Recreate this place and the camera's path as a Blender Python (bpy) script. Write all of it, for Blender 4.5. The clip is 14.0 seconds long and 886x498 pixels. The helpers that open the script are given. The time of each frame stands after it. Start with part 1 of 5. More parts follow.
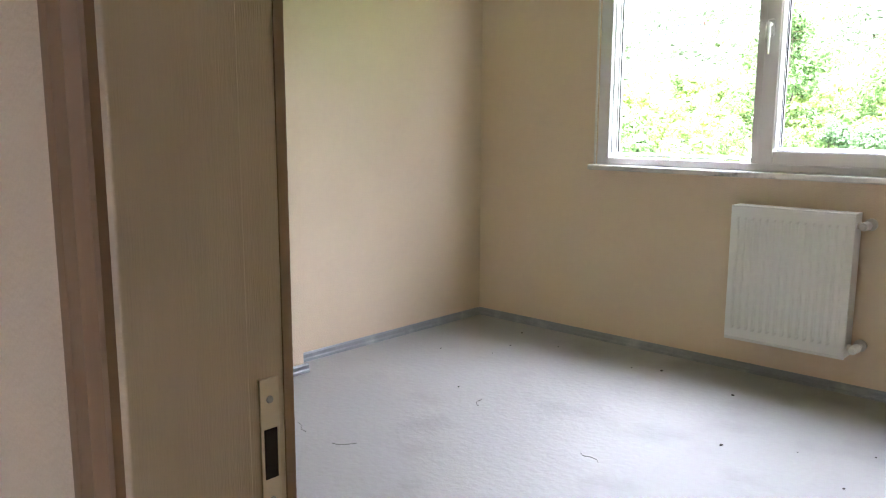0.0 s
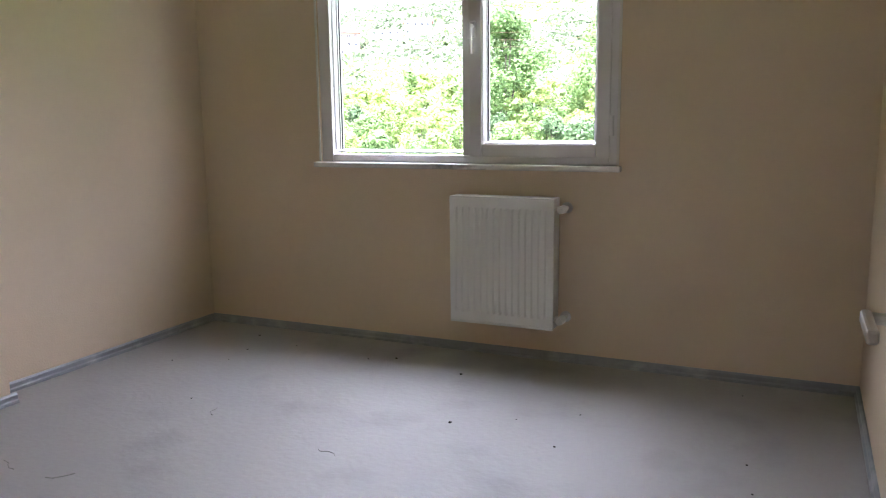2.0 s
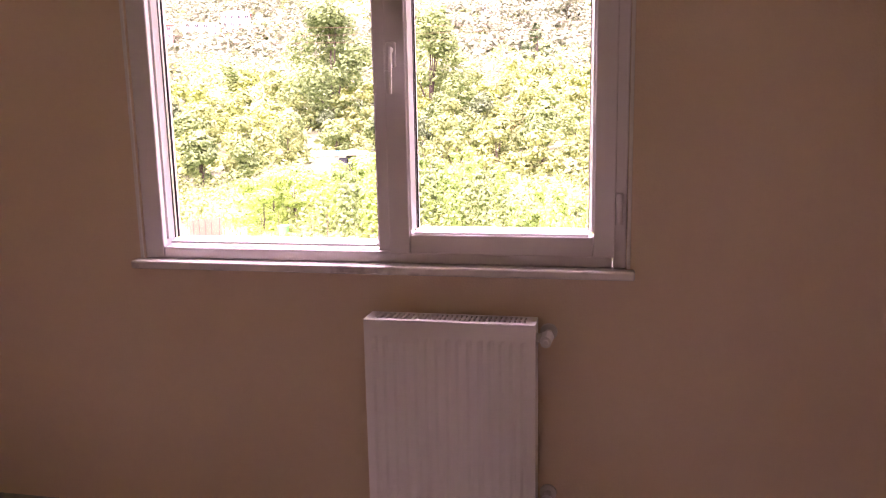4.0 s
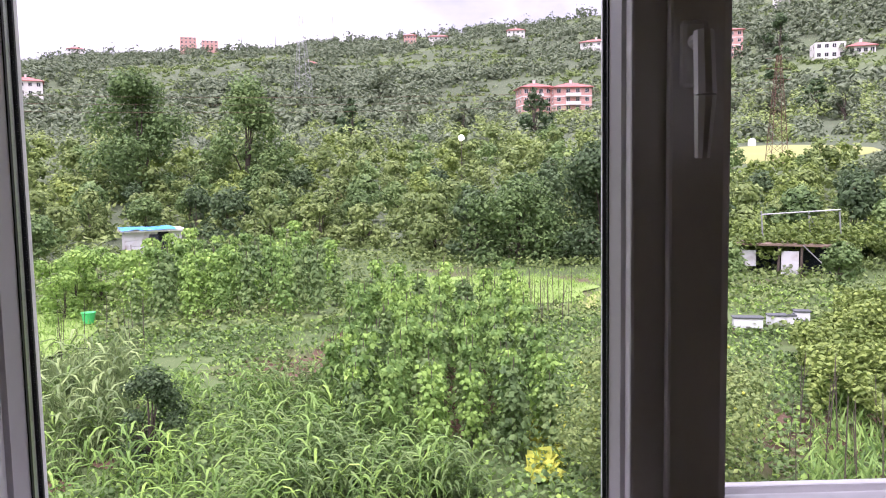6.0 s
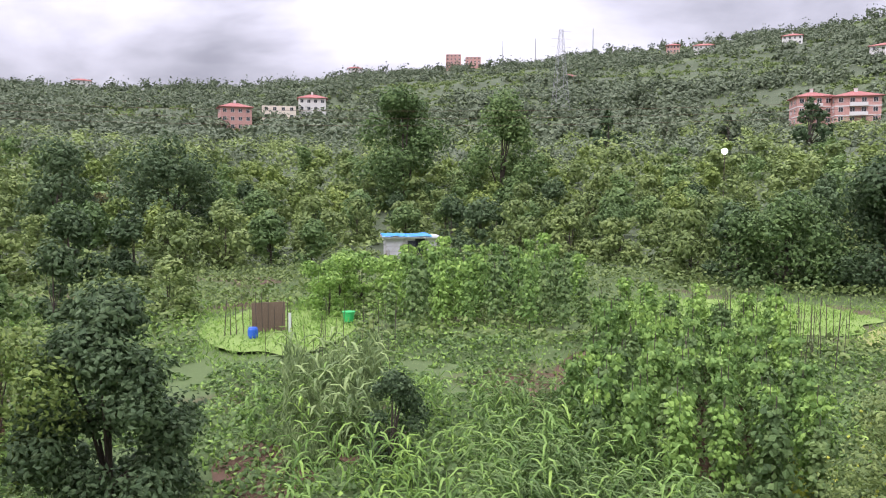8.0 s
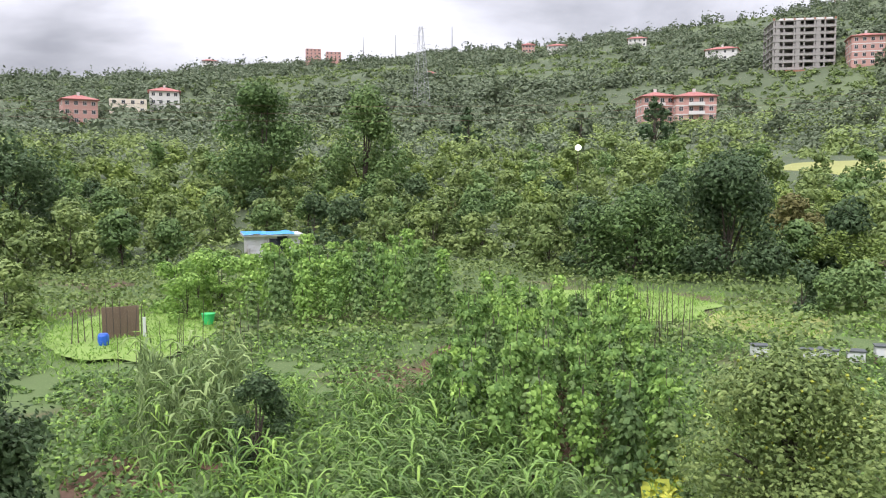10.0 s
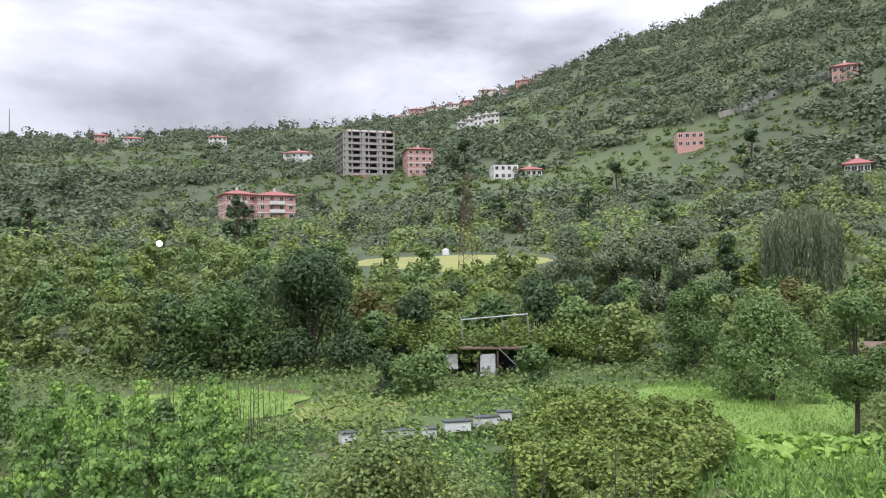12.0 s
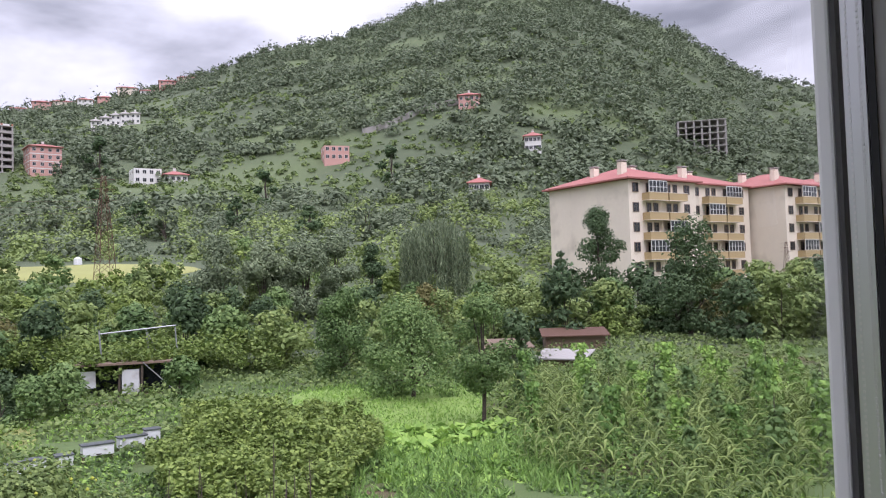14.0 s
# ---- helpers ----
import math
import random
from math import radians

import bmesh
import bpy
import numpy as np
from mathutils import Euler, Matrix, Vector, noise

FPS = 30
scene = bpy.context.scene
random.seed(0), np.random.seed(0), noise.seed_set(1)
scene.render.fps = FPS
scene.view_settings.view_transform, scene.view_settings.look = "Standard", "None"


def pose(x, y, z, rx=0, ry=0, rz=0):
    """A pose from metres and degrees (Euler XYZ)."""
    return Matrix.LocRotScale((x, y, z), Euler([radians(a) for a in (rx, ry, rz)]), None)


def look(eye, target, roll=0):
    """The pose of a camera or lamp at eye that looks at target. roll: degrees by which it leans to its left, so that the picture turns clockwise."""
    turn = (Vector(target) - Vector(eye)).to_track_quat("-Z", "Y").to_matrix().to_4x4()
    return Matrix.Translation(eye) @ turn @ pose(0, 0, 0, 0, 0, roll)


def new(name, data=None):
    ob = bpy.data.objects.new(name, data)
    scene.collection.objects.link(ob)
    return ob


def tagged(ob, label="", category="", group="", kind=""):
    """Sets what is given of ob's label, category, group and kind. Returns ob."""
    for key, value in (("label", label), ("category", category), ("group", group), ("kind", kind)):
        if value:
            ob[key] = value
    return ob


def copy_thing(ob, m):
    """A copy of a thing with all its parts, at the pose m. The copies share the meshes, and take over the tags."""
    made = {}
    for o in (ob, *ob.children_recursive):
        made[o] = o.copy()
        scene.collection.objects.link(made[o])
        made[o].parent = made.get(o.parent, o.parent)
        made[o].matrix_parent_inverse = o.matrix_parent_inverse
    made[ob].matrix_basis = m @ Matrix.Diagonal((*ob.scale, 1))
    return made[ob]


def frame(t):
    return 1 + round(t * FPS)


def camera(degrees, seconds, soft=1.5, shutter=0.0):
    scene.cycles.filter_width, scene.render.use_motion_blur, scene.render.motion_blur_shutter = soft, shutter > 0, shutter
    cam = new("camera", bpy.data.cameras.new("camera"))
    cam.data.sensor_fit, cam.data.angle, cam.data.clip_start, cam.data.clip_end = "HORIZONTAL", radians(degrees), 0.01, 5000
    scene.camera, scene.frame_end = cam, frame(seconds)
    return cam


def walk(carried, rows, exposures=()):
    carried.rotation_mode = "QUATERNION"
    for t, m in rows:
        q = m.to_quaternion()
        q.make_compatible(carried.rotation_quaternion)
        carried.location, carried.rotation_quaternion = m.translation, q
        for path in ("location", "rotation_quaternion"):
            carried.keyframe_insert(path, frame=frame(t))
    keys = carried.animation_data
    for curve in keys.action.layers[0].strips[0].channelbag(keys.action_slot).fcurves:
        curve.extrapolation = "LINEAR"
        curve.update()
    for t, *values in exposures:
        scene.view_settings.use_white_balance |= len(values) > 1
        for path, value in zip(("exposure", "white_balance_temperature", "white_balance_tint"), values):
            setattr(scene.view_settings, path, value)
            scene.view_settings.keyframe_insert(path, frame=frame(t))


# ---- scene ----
cam = camera(58.4, 14.0, soft=1.1)
PATH = [
    (0, (2.178, -3.577, 1.156), (0.84, -2.126, 0.833), 0.2),
    (0.5, (2.202, -3.555, 1.187), (1.049, -1.957, 0.844), -0.7),
    (1, (2.217, -3.596, 1.129), (1.319, -1.838, 0.809), -0.4),
    (1.5, (2.202, -3.624, 1.151), (1.386, -1.828, 0.823), -0.5),
    (2, (2.26, -3.536, 1.16), (1.442, -1.741, 0.827), -0.7),
    (2.5, (2.177, -3.394, 1.193), (1.404, -1.581, 0.854), -0.9),
    (3, (1.977, -3.146, 1.311), (1.314, -1.294, 0.95), -1.1),
    (3.5, (1.746, -2.732, 1.331), (1.171, -0.851, 0.968), -1.2),
    (4, (1.456, -2.302, 1.399), (1.042, -0.377, 1.047), -1.1),
    (4.2, (1.334, -2.129, 1.415), (0.99, -0.184, 1.097), -1.1),
    (6.3, (0.428, -0.687, 1.428), (0.4814, 1.3039, 1.2504), -0.97),
    (6.5, (0.388, -0.56, 1.439), (0.433, 1.4315, 1.2641), -0.78),
    (7, (0.424, -0.44, 1.411), (0.2815, 1.5488, 1.2485), -0.59),
    (7.2, (0.449, -0.41, 1.422), (0.1769, 1.5657, 1.2667), -0.4),
    (9.3, (0.584, -0.288, 1.434), (-0.0819, 1.5916, 1.2815), 0.4),
    (9.5, (0.582, -0.299, 1.433), (0.0115, 1.6123, 1.2821), 0.12),
    (10, (0.519, -0.258, 1.444), (0.2797, 1.7217, 1.2892), -0.14),
    (10.5, (0.485, -0.239, 1.465), (0.5965, 1.7527, 1.3165), -0.52),
    (11, (0.448, -0.222, 1.45), (0.8562, 1.7334, 1.3555), -0.84),
    (11.5, (0.41, -0.189, 1.448), (1.0201, 1.7155, 1.459), -0.98),
    (12, (0.389, -0.151, 1.457), (1.1545, 1.6951, 1.5332), -1.09),
    (12.5, (0.376, -0.135, 1.447), (1.2683, 1.6525, 1.5333), -1.28),
    (13, (0.27, -0.15, 1.425), (1.3108, 1.5557, 1.5132), -1.45),
    (13.5, (0.2, -0.11, 1.415), (1.4409, 1.4567, 1.4985), -1.64),
    (14, (0.113, -0.093, 1.402), (1.5884, 1.2544, 1.4786), -1.86),
]

EXPOSURES = [(0.0, 4.75, 5700, 22), (0.8, 4.5, 5700, 24), (1.5, 4.1, 5700, 26), (3.0, 3.75, 6000, 38),
             (3.6, 3.6, 6700, 66), (4.2, 3.45, 7100, 86), (6.3, 0.8, 6000, 38), (7.2, 0.5, 6000, 36), (9.3, 0.6, 6200, 22), (11.5, 0.5, 6100, 25),
             (12.5, 0.12, 6000, 20), (13.2, 0.2, 6000, 22), (14.0, 0.4, 5900, 31)]
walk(cam, [(t, look(eye, target, roll)) for t, eye, target, roll in PATH], EXPOSURES)

# ---- light ----
world = bpy.data.worlds.new("overcast_sky")
scene.world = world
world.use_nodes = True
wn = world.node_tree
wn.nodes.clear()


def wnode(kind, **values):
    n = wn.nodes.new(kind)
    for k, v in values.items():
        n.inputs[k].default_value = v
    return n


sky = wn.nodes.new("ShaderNodeTexSky")
sky.sky_type, sky.sun_disc, sky.sun_elevation, sky.sun_rotation = "NISHITA", False, radians(48), radians(200)
coord = wn.nodes.new("ShaderNodeTexCoord")
stretch = wn.nodes.new("ShaderNodeMapping")
stretch.inputs["Scale"].default_value = (1.0, 1.0, 2.6)
wn.links.new(coord.outputs["Generated"], stretch.inputs["Vector"])
cloud = wnode("ShaderNodeTexNoise", Scale=1.9, Detail=7.0, Roughness=0.52, Distortion=0.25)
wn.links.new(stretch.outputs["Vector"], cloud.inputs["Vector"])
ramp = wn.nodes.new("ShaderNodeValToRGB")
ramp.color_ramp.elements[0].position, ramp.color_ramp.elements[0].color = 0.4, (0.24, 0.252, 0.262, 1)
ramp.color_ramp.elements[1].position, ramp.color_ramp.elements[1].color = 0.66, (1.0, 1.01, 1.0, 1)
wn.links.new(cloud.outputs["Fac"], ramp.inputs["Fac"])
back_sky = wnode("ShaderNodeBackground", Strength=0.05)
back_cloud = wnode("ShaderNodeBackground", Strength=1.2)
wn.links.new(sky.outputs["Color"], back_sky.inputs["Color"])
sep = wn.nodes.new("ShaderNodeSeparateXYZ")
wn.links.new(coord.outputs["Generated"], sep.inputs["Vector"])
height = wnode("ShaderNodeMapRange")
for k, v in (("From Min", 0.1), ("From Max", 0.95), ("To Min", 0.6), ("To Max", 2.6)):
    height.inputs[k].default_value = v
wn.links.new(sep.outputs["Z"], height.inputs["Value"])
domed = wn.nodes.new("ShaderNodeVectorMath")
domed.operation = "SCALE"
wn.links.new(ramp.outputs["Color"], domed.inputs[0])
wn.links.new(height.outputs["Result"], domed.inputs["Scale"])
wn.links.new(domed.outputs["Vector"], back_cloud.inputs["Color"])
both = wn.nodes.new("ShaderNodeMixShader")
both.inputs["Fac"].default_value = 0.9
wn.links.new(back_sky.outputs[0], both.inputs[1])
wn.links.new(back_cloud.outputs[0], both.inputs[2])
wout = wn.nodes.new("ShaderNodeOutputWorld")
wn.links.new(both.outputs[0], wout.inputs["Surface"])

sun = new("sun", bpy.data.lights.new("sun", "SUN"))
sun.data.energy, sun.data.angle, sun.data.color = 1.6, radians(40), (1.0, 0.97, 0.93)
sun.matrix_world = look((0, 0, 60), (16, 40, 0))


# ---- materials ----
def material(name, base, rough=0.7, metal=0.0, vary=0.12, scale=6.0, fine=60.0, bump=0.0, bump_scale=80.0, stain=None, stain_scale=1.3,
             stain_at=(0.52, 0.7), stretch_by=None, random_by="", translucent=0.0, spec=0.5):
    m = bpy.data.materials.new(name)
    m.use_nodes = True
    nt = m.node_tree
    b = nt.nodes["Principled BSDF"]
    b.inputs["Roughness"].default_value, b.inputs["Metallic"].default_value = rough, metal
    b.inputs["Specular IOR Level"].default_value = spec
    tc = nt.nodes.new("ShaderNodeTexCoord")
    src = tc.outputs["Object"]
    if stretch_by:
        mp = nt.nodes.new("ShaderNodeMapping")
        mp.inputs["Scale"].default_value = stretch_by
        nt.links.new(src, mp.inputs["Vector"])
        src = mp.outputs["Vector"]

    def noisy(s, detail=4.0):
        n = nt.nodes.new("ShaderNodeTexNoise")
        n.inputs["Scale"].default_value, n.inputs["Detail"].default_value = s, detail
        nt.links.new(src, n.inputs["Vector"])
        return n.outputs["Fac"]

    def calc(op, a, c):
        n = nt.nodes.new("ShaderNodeMath")
        n.operation = op
        for i, v in enumerate((a, c)):
            if isinstance(v, (int, float)):
                n.inputs[i].default_value = v
            else:
                nt.links.new(v, n.inputs[i])
        return n.outputs[0]

    val = calc("ADD", calc("MULTIPLY", calc("SUBTRACT", noisy(scale), 0.5), vary * 2), calc("MULTIPLY", calc("SUBTRACT", noisy(fine), 0.5), vary))
    if random_by == "island":
        geo = nt.nodes.new("ShaderNodeNewGeometry")
        val = calc("ADD", val, calc("MULTIPLY", calc("SUBTRACT", geo.outputs["Random Per Island"], 0.5), 0.7))
    if random_by:
        info = nt.nodes.new("ShaderNodeObjectInfo")
        val = calc("ADD", val, calc("MULTIPLY", calc("SUBTRACT", info.outputs["Random"], 0.5), 0.35))
    hsv = nt.nodes.new("ShaderNodeHueSaturation")
    hsv.inputs["Color"].default_value = (*base, 1)
    nt.links.new(calc("ADD", 1.0, val), hsv.inputs["Value"])
    if random_by == "island":
        nt.links.new(calc("ADD", 0.5, calc("MULTIPLY", val, -0.035)), hsv.inputs["Hue"])
    colour = hsv.outputs["Color"]
    if stain:
        mix = nt.nodes.new("ShaderNodeMix")
        mix.data_type = "RGBA"
        rp = nt.nodes.new("ShaderNodeMapRange")
        rp.inputs["From Min"].default_value, rp.inputs["From Max"].default_value = stain_at
        nt.links.new(noisy(stain_scale, 6.0), rp.inputs["Value"])
        nt.links.new(rp.outputs["Result"], mix.inputs["Factor"])
        nt.links.new(colour, mix.inputs["A"])
        mix.inputs["B"].default_value = (*stain, 1)
        colour = mix.outputs["Result"]
    nt.links.new(colour, b.inputs["Base Color"])
    if bump:
        bp = nt.nodes.new("ShaderNodeBump")
        bp.inputs["Strength"].default_value, bp.inputs["Distance"].default_value = bump, 0.01
        nt.links.new(noisy(bump_scale), bp.inputs["Height"])
        nt.links.new(bp.outputs["Normal"], b.inputs["Normal"])
    if translucent:
        tl = nt.nodes.new("ShaderNodeBsdfTranslucent")
        nt.links.new(colour, tl.inputs["Color"])
        mx = nt.nodes.new("ShaderNodeMixShader")
        mx.inputs["Fac"].default_value = translucent
        out = nt.nodes["Material Output"]
        nt.links.new(b.outputs[0], mx.inputs[1])
        nt.links.new(tl.outputs[0], mx.inputs[2])
        nt.links.new(mx.outputs[0], out.inputs["Surface"])
    return m


def glass_material():
    m = bpy.data.materials.new("window_glass")
    m.use_nodes = True
    nt = m.node_tree
    nt.nodes.clear()
    out, mx = nt.nodes.new("ShaderNodeOutputMaterial"), nt.nodes.new("ShaderNodeMixShader")
    tr, gl, fr = nt.nodes.new("ShaderNodeBsdfTransparent"), nt.nodes.new("ShaderNodeBsdfGlossy"), nt.nodes.new("ShaderNodeFresnel")
    tr.inputs["Color"].default_value = (0.95, 0.975, 0.965, 1)
    gl.inputs["Roughness"].default_value = 0.0
    fr.inputs["IOR"].default_value = 1.25
    nt.links.new(fr.outputs[0], mx.inputs[0])
    nt.links.new(tr.outputs[0], mx.inputs[1])
    nt.links.new(gl.outputs[0], mx.inputs[2])
    nt.links.new(mx.outputs[0], out.inputs["Surface"])
    return m


def glow_material(name, colour, strength):
    m = bpy.data.materials.new(name)
    m.use_nodes = True
    b = m.node_tree.nodes["Principled BSDF"]
    b.inputs["Emission Color"].default_value, b.inputs["Emission Strength"].default_value = (*colour, 1), strength
    return m


M = {
    "plaster": material("beige_wall_paint", (0.72, 0.585, 0.43), 0.75, vary=0.05, scale=1.2, fine=25, bump=0.15, bump_scale=140, stain=(0.66, 0.53, 0.385), stain_scale=0.9, stain_at=(0.55, 0.8)),
    "plaster_out": material("outer_render", (0.6, 0.56, 0.48), 0.9, bump=0.3),
    "ceiling": material("white_ceiling_paint", (0.75, 0.73, 0.68), 0.85, vary=0.04),
    "screed": material("grey_cement_screed", (0.35, 0.34, 0.33), 0.6, vary=0.09, scale=1.6, fine=45, bump=0.2, bump_scale=35, stain=(0.26, 0.25, 0.24), stain_scale=2.6, stain_at=(0.55, 0.8)),
    "grit": material("dark_grit", (0.06, 0.05, 0.045), 0.9),
    "crack": material("scuffed_cement", (0.3, 0.29, 0.28), 0.9),
    "pvc": material("white_pvc", (0.78, 0.76, 0.77), 0.32, vary=0.03, scale=3),
    "marble": material("white_marble", (0.74, 0.72, 0.68), 0.25, vary=0.1, scale=5, stain=(0.22, 0.2, 0.19), stain_scale=9, stain_at=(0.58, 0.72)),
    "rad": material("white_enamel", (0.8, 0.8, 0.78), 0.28, vary=0.02),
    "rad_shade": material("radiator_inner_shade", (0.2, 0.2, 0.2), 0.6),
    "skirt": material("grey_blue_skirting", (0.27, 0.29, 0.31), 0.4, vary=0.15, scale=9, stain=(0.4, 0.41, 0.42), stain_scale=7),
    "door": material("beige_grained_laminate", (0.6, 0.49, 0.35), 0.42, vary=0.08, scale=3, fine=60, bump=0.12, bump_scale=60, stretch_by=(12, 12, 0.6)),
    "trim": material("brown_beige_architrave", (0.3, 0.195, 0.115), 0.4, vary=0.08, scale=3, fine=40, stretch_by=(10, 10, 0.6)),
    "chrome": material("brushed_nickel", (0.66, 0.64, 0.6), 0.28, 1.0, vary=0.04),
    "brass": material("dull_brass", (0.62, 0.55, 0.42), 0.35, 1.0, vary=0.05),
    "gasket": material("black_rubber", (0.015, 0.015, 0.016), 0.6),
    "spacer": material("aluminium_spacer", (0.7, 0.71, 0.72), 0.35, 1.0, vary=0.03),
    "hole": material("dark_recess", (0.03, 0.022, 0.015), 0.9),
    "glass": glass_material(),
    "soil": material("garden_soil_and_grass", (0.1, 0.15, 0.045), 0.95, vary=0.35, scale=0.35, fine=6, bump=0.6, bump_scale=12, stain=(0.11, 0.066, 0.04), stain_scale=0.16, stain_at=(0.55, 0.66)),
    # base greyed slightly, some distance haze put into the ground colour
    "hill": material("hillside_scrub", (0.085, 0.11, 0.055), 0.95, vary=0.4, scale=0.03, fine=0.4, bump=0.5, bump_scale=1.5, stain=(0.11, 0.145, 0.06), stain_scale=0.012, stain_at=(0.5, 0.62)),
    "lawn": material("bright_lawn", (0.2, 0.3, 0.065), 0.95, vary=0.3, scale=0.8, fine=9, bump=0.5, bump_scale=14),
    "straw": material("dry_yellow_grass", (0.3, 0.31, 0.1), 0.95, vary=0.2, scale=0.3, fine=3, bump=0.3, bump_scale=6),
    "redsoil": material("red_brown_soil", (0.13, 0.075, 0.045), 0.95, vary=0.3, scale=1.5, fine=12, bump=0.6, bump_scale=10),
    "bark": material("grey_brown_bark", (0.07, 0.055, 0.042), 0.95, vary=0.3, scale=8, bump=0.6, bump_scale=30),
    "stick": material("weathered_stick", (0.09, 0.07, 0.055), 0.95, vary=0.2),
    "cream": material("cream_render", (0.78, 0.69, 0.56), 0.9, vary=0.08, scale=0.25, fine=2, stain=(0.55, 0.48, 0.38), stain_scale=0.3, stain_at=(0.55, 0.8)),
    "ochre": material("ochre_balcony", (0.46, 0.34, 0.17), 0.85, vary=0.1, scale=1),
    "pink": material("salmon_render", (0.58, 0.33, 0.28), 0.9, vary=0.1, scale=0.5),
    "white": material("white_render", (0.72, 0.7, 0.66), 0.88, vary=0.08, scale=0.5),
    "concrete": material("grey_concrete", (0.36, 0.34, 0.315), 0.92, vary=0.15, scale=0.5),
    "brick": material("red_hollow_brick", (0.38, 0.19, 0.12), 0.9, vary=0.15, scale=2),
    "roof": material("red_roof_tile", (0.4, 0.15, 0.13), 0.8, vary=0.15, scale=0.6, fine=5),
    "pane": material("dark_window_pane", (0.035, 0.04, 0.045), 0.12, spec=0.6, vary=0.1),
    "tarp": material("blue_tarpaulin", (0.03, 0.3, 0.75), 0.45, vary=0.15, scale=2),
    "sheet": material("pale_corrugated_sheet", (0.6, 0.6, 0.6), 0.5, vary=0.12, scale=2, stain=(0.35, 0.3, 0.26), stain_scale=1.2),
    "plank": material("weathered_plank", (0.2, 0.14, 0.1), 0.9, vary=0.2, scale=3),
    "cloth_and_shade": material("near_black_cloth_and_shade", (0.03, 0.035, 0.05), 0.9),
    "rust": material("rusted_steel", (0.14, 0.075, 0.05), 0.8, 0.2, vary=0.2),
    "steel": material("galvanised_steel", (0.35, 0.36, 0.36), 0.5, 0.6),
    "hive": material("white_hive_paint", (0.7, 0.71, 0.7), 0.7, vary=0.08, scale=3),
    "hive_lid": material("dark_hive_lid", (0.08, 0.09, 0.09), 0.6, vary=0.1),
    "bluebarrel": material("blue_plastic", (0.03, 0.13, 0.6), 0.4, vary=0.05),
    "greenplastic": material("green_plastic", (0.04, 0.55, 0.16), 0.4, vary=0.05),
    "glint": glow_material("glint_glow", (1.0, 0.97, 0.85), 25.0),
}
# "far" is lightened and greyed: distance haze put into the leaf colour
LEAF = {k: material("leaf_" + k, c, 0.55, vary=0.22, scale=0.5, fine=4, random_by="island", translucent=0.22, spec=0.15) for k, c in {
    "dark": (0.085, 0.135, 0.06), "mid": (0.15, 0.235, 0.08), "bright": (0.24, 0.39, 0.09), "olive": (0.215, 0.29, 0.075), "grey": (0.19, 0.24, 0.135),
    "hazel": (0.205, 0.275, 0.09), "corn": (0.19, 0.32, 0.085), "pale": (0.26, 0.35, 0.14), "yellow": (0.46, 0.5, 0.08), "rusty": (0.2, 0.19, 0.07), "far": (0.155, 0.195, 0.115)}.items()}


# ---- mesh helpers ----
class Shape:
    """Vertices and faces gathered for one mesh."""

    def __init__(self):
        self.v, self.f = [], []

    def add(self, verts, faces):
        n = len(self.v)
        self.v += [tuple(p) for p in verts]
        self.f += [tuple(i + n for i in q) for q in faces]
        return self

    def box(self, x0, x1, y0, y1, z0, z1, c=0.0):
        if c <= 0:
            vs = [(x, y, z) for z in (z0, z1) for x, y in ((x0, y0), (x1, y0), (x1, y1), (x0, y1))]
            return self.add(vs, [(3, 2, 1, 0), (4, 5, 6, 7), (0, 1, 5, 4), (1, 2, 6, 5), (2, 3, 7, 6), (3, 0, 4, 7)])
        bm = bmesh.new()
        bmesh.ops.create_cube(bm, size=1.0, matrix=Matrix.Translation(((x0 + x1) / 2, (y0 + y1) / 2, (z0 + z1) / 2)) @ Matrix.Diagonal((x1 - x0, y1 - y0, z1 - z0, 1)))
        bmesh.ops.bevel(bm, geom=bm.edges[:], offset=c, segments=2, profile=0.5, affect="EDGES")
        bm.verts.index_update()
        self.add([v.co[:] for v in bm.verts], [[v.index for v in q.verts] for q in bm.faces])
        bm.free()
        return self

    def tube(self, a, b, r0, r1=None, n=7, caps=True):
        a, b = Vector(a), Vector(b)
        r1 = r0 if r1 is None else r1
        q = (b - a).to_track_quat("Z", "Y")
        ring = [Vector((math.cos(k * math.tau / n), math.sin(k * math.tau / n), 0)) for k in range(n)]
        vs = [a + q @ (p * r0) for p in ring] + [b + q @ (p * r1) for p in ring]
        fs = [(k, (k + 1) % n, n + (k + 1) % n, n + k) for k in range(n)]
        if caps:
            fs += [tuple(range(n - 1, -1, -1)), tuple(range(n, 2 * n))]
        return self.add(vs, fs)

    def profile(self, pts, axis, a, b):
        """Extrudes a closed outline of (u, v) along x or y from a to b."""
        n = len(pts)
        place = (lambda t, p: (t, p[0], p[1])) if axis == "x" else (lambda t, p: (p[0], t, p[1]))
        vs = [place(a, p) for p in pts] + [place(b, p) for p in pts]
        return self.add(vs, [(k, (k + 1) % n, n + (k + 1) % n, n + k) for k in range(n)] + [tuple(range(n - 1, -1, -1)), tuple(range(n, 2 * n))])

    def mesh(self, name, mat, smooth=False):
        me = bpy.data.meshes.new(name)
        me.from_pydata(self.v, [], self.f)
        me.materials.append(mat)
        bm = bmesh.new()
        bm.from_mesh(me)
        bmesh.ops.recalc_face_normals(bm, faces=bm.faces[:])
        bm.to_mesh(me)
        bm.free()
        if smooth:
            me.polygons.foreach_set("use_smooth", [True] * len(me.polygons))
        return me


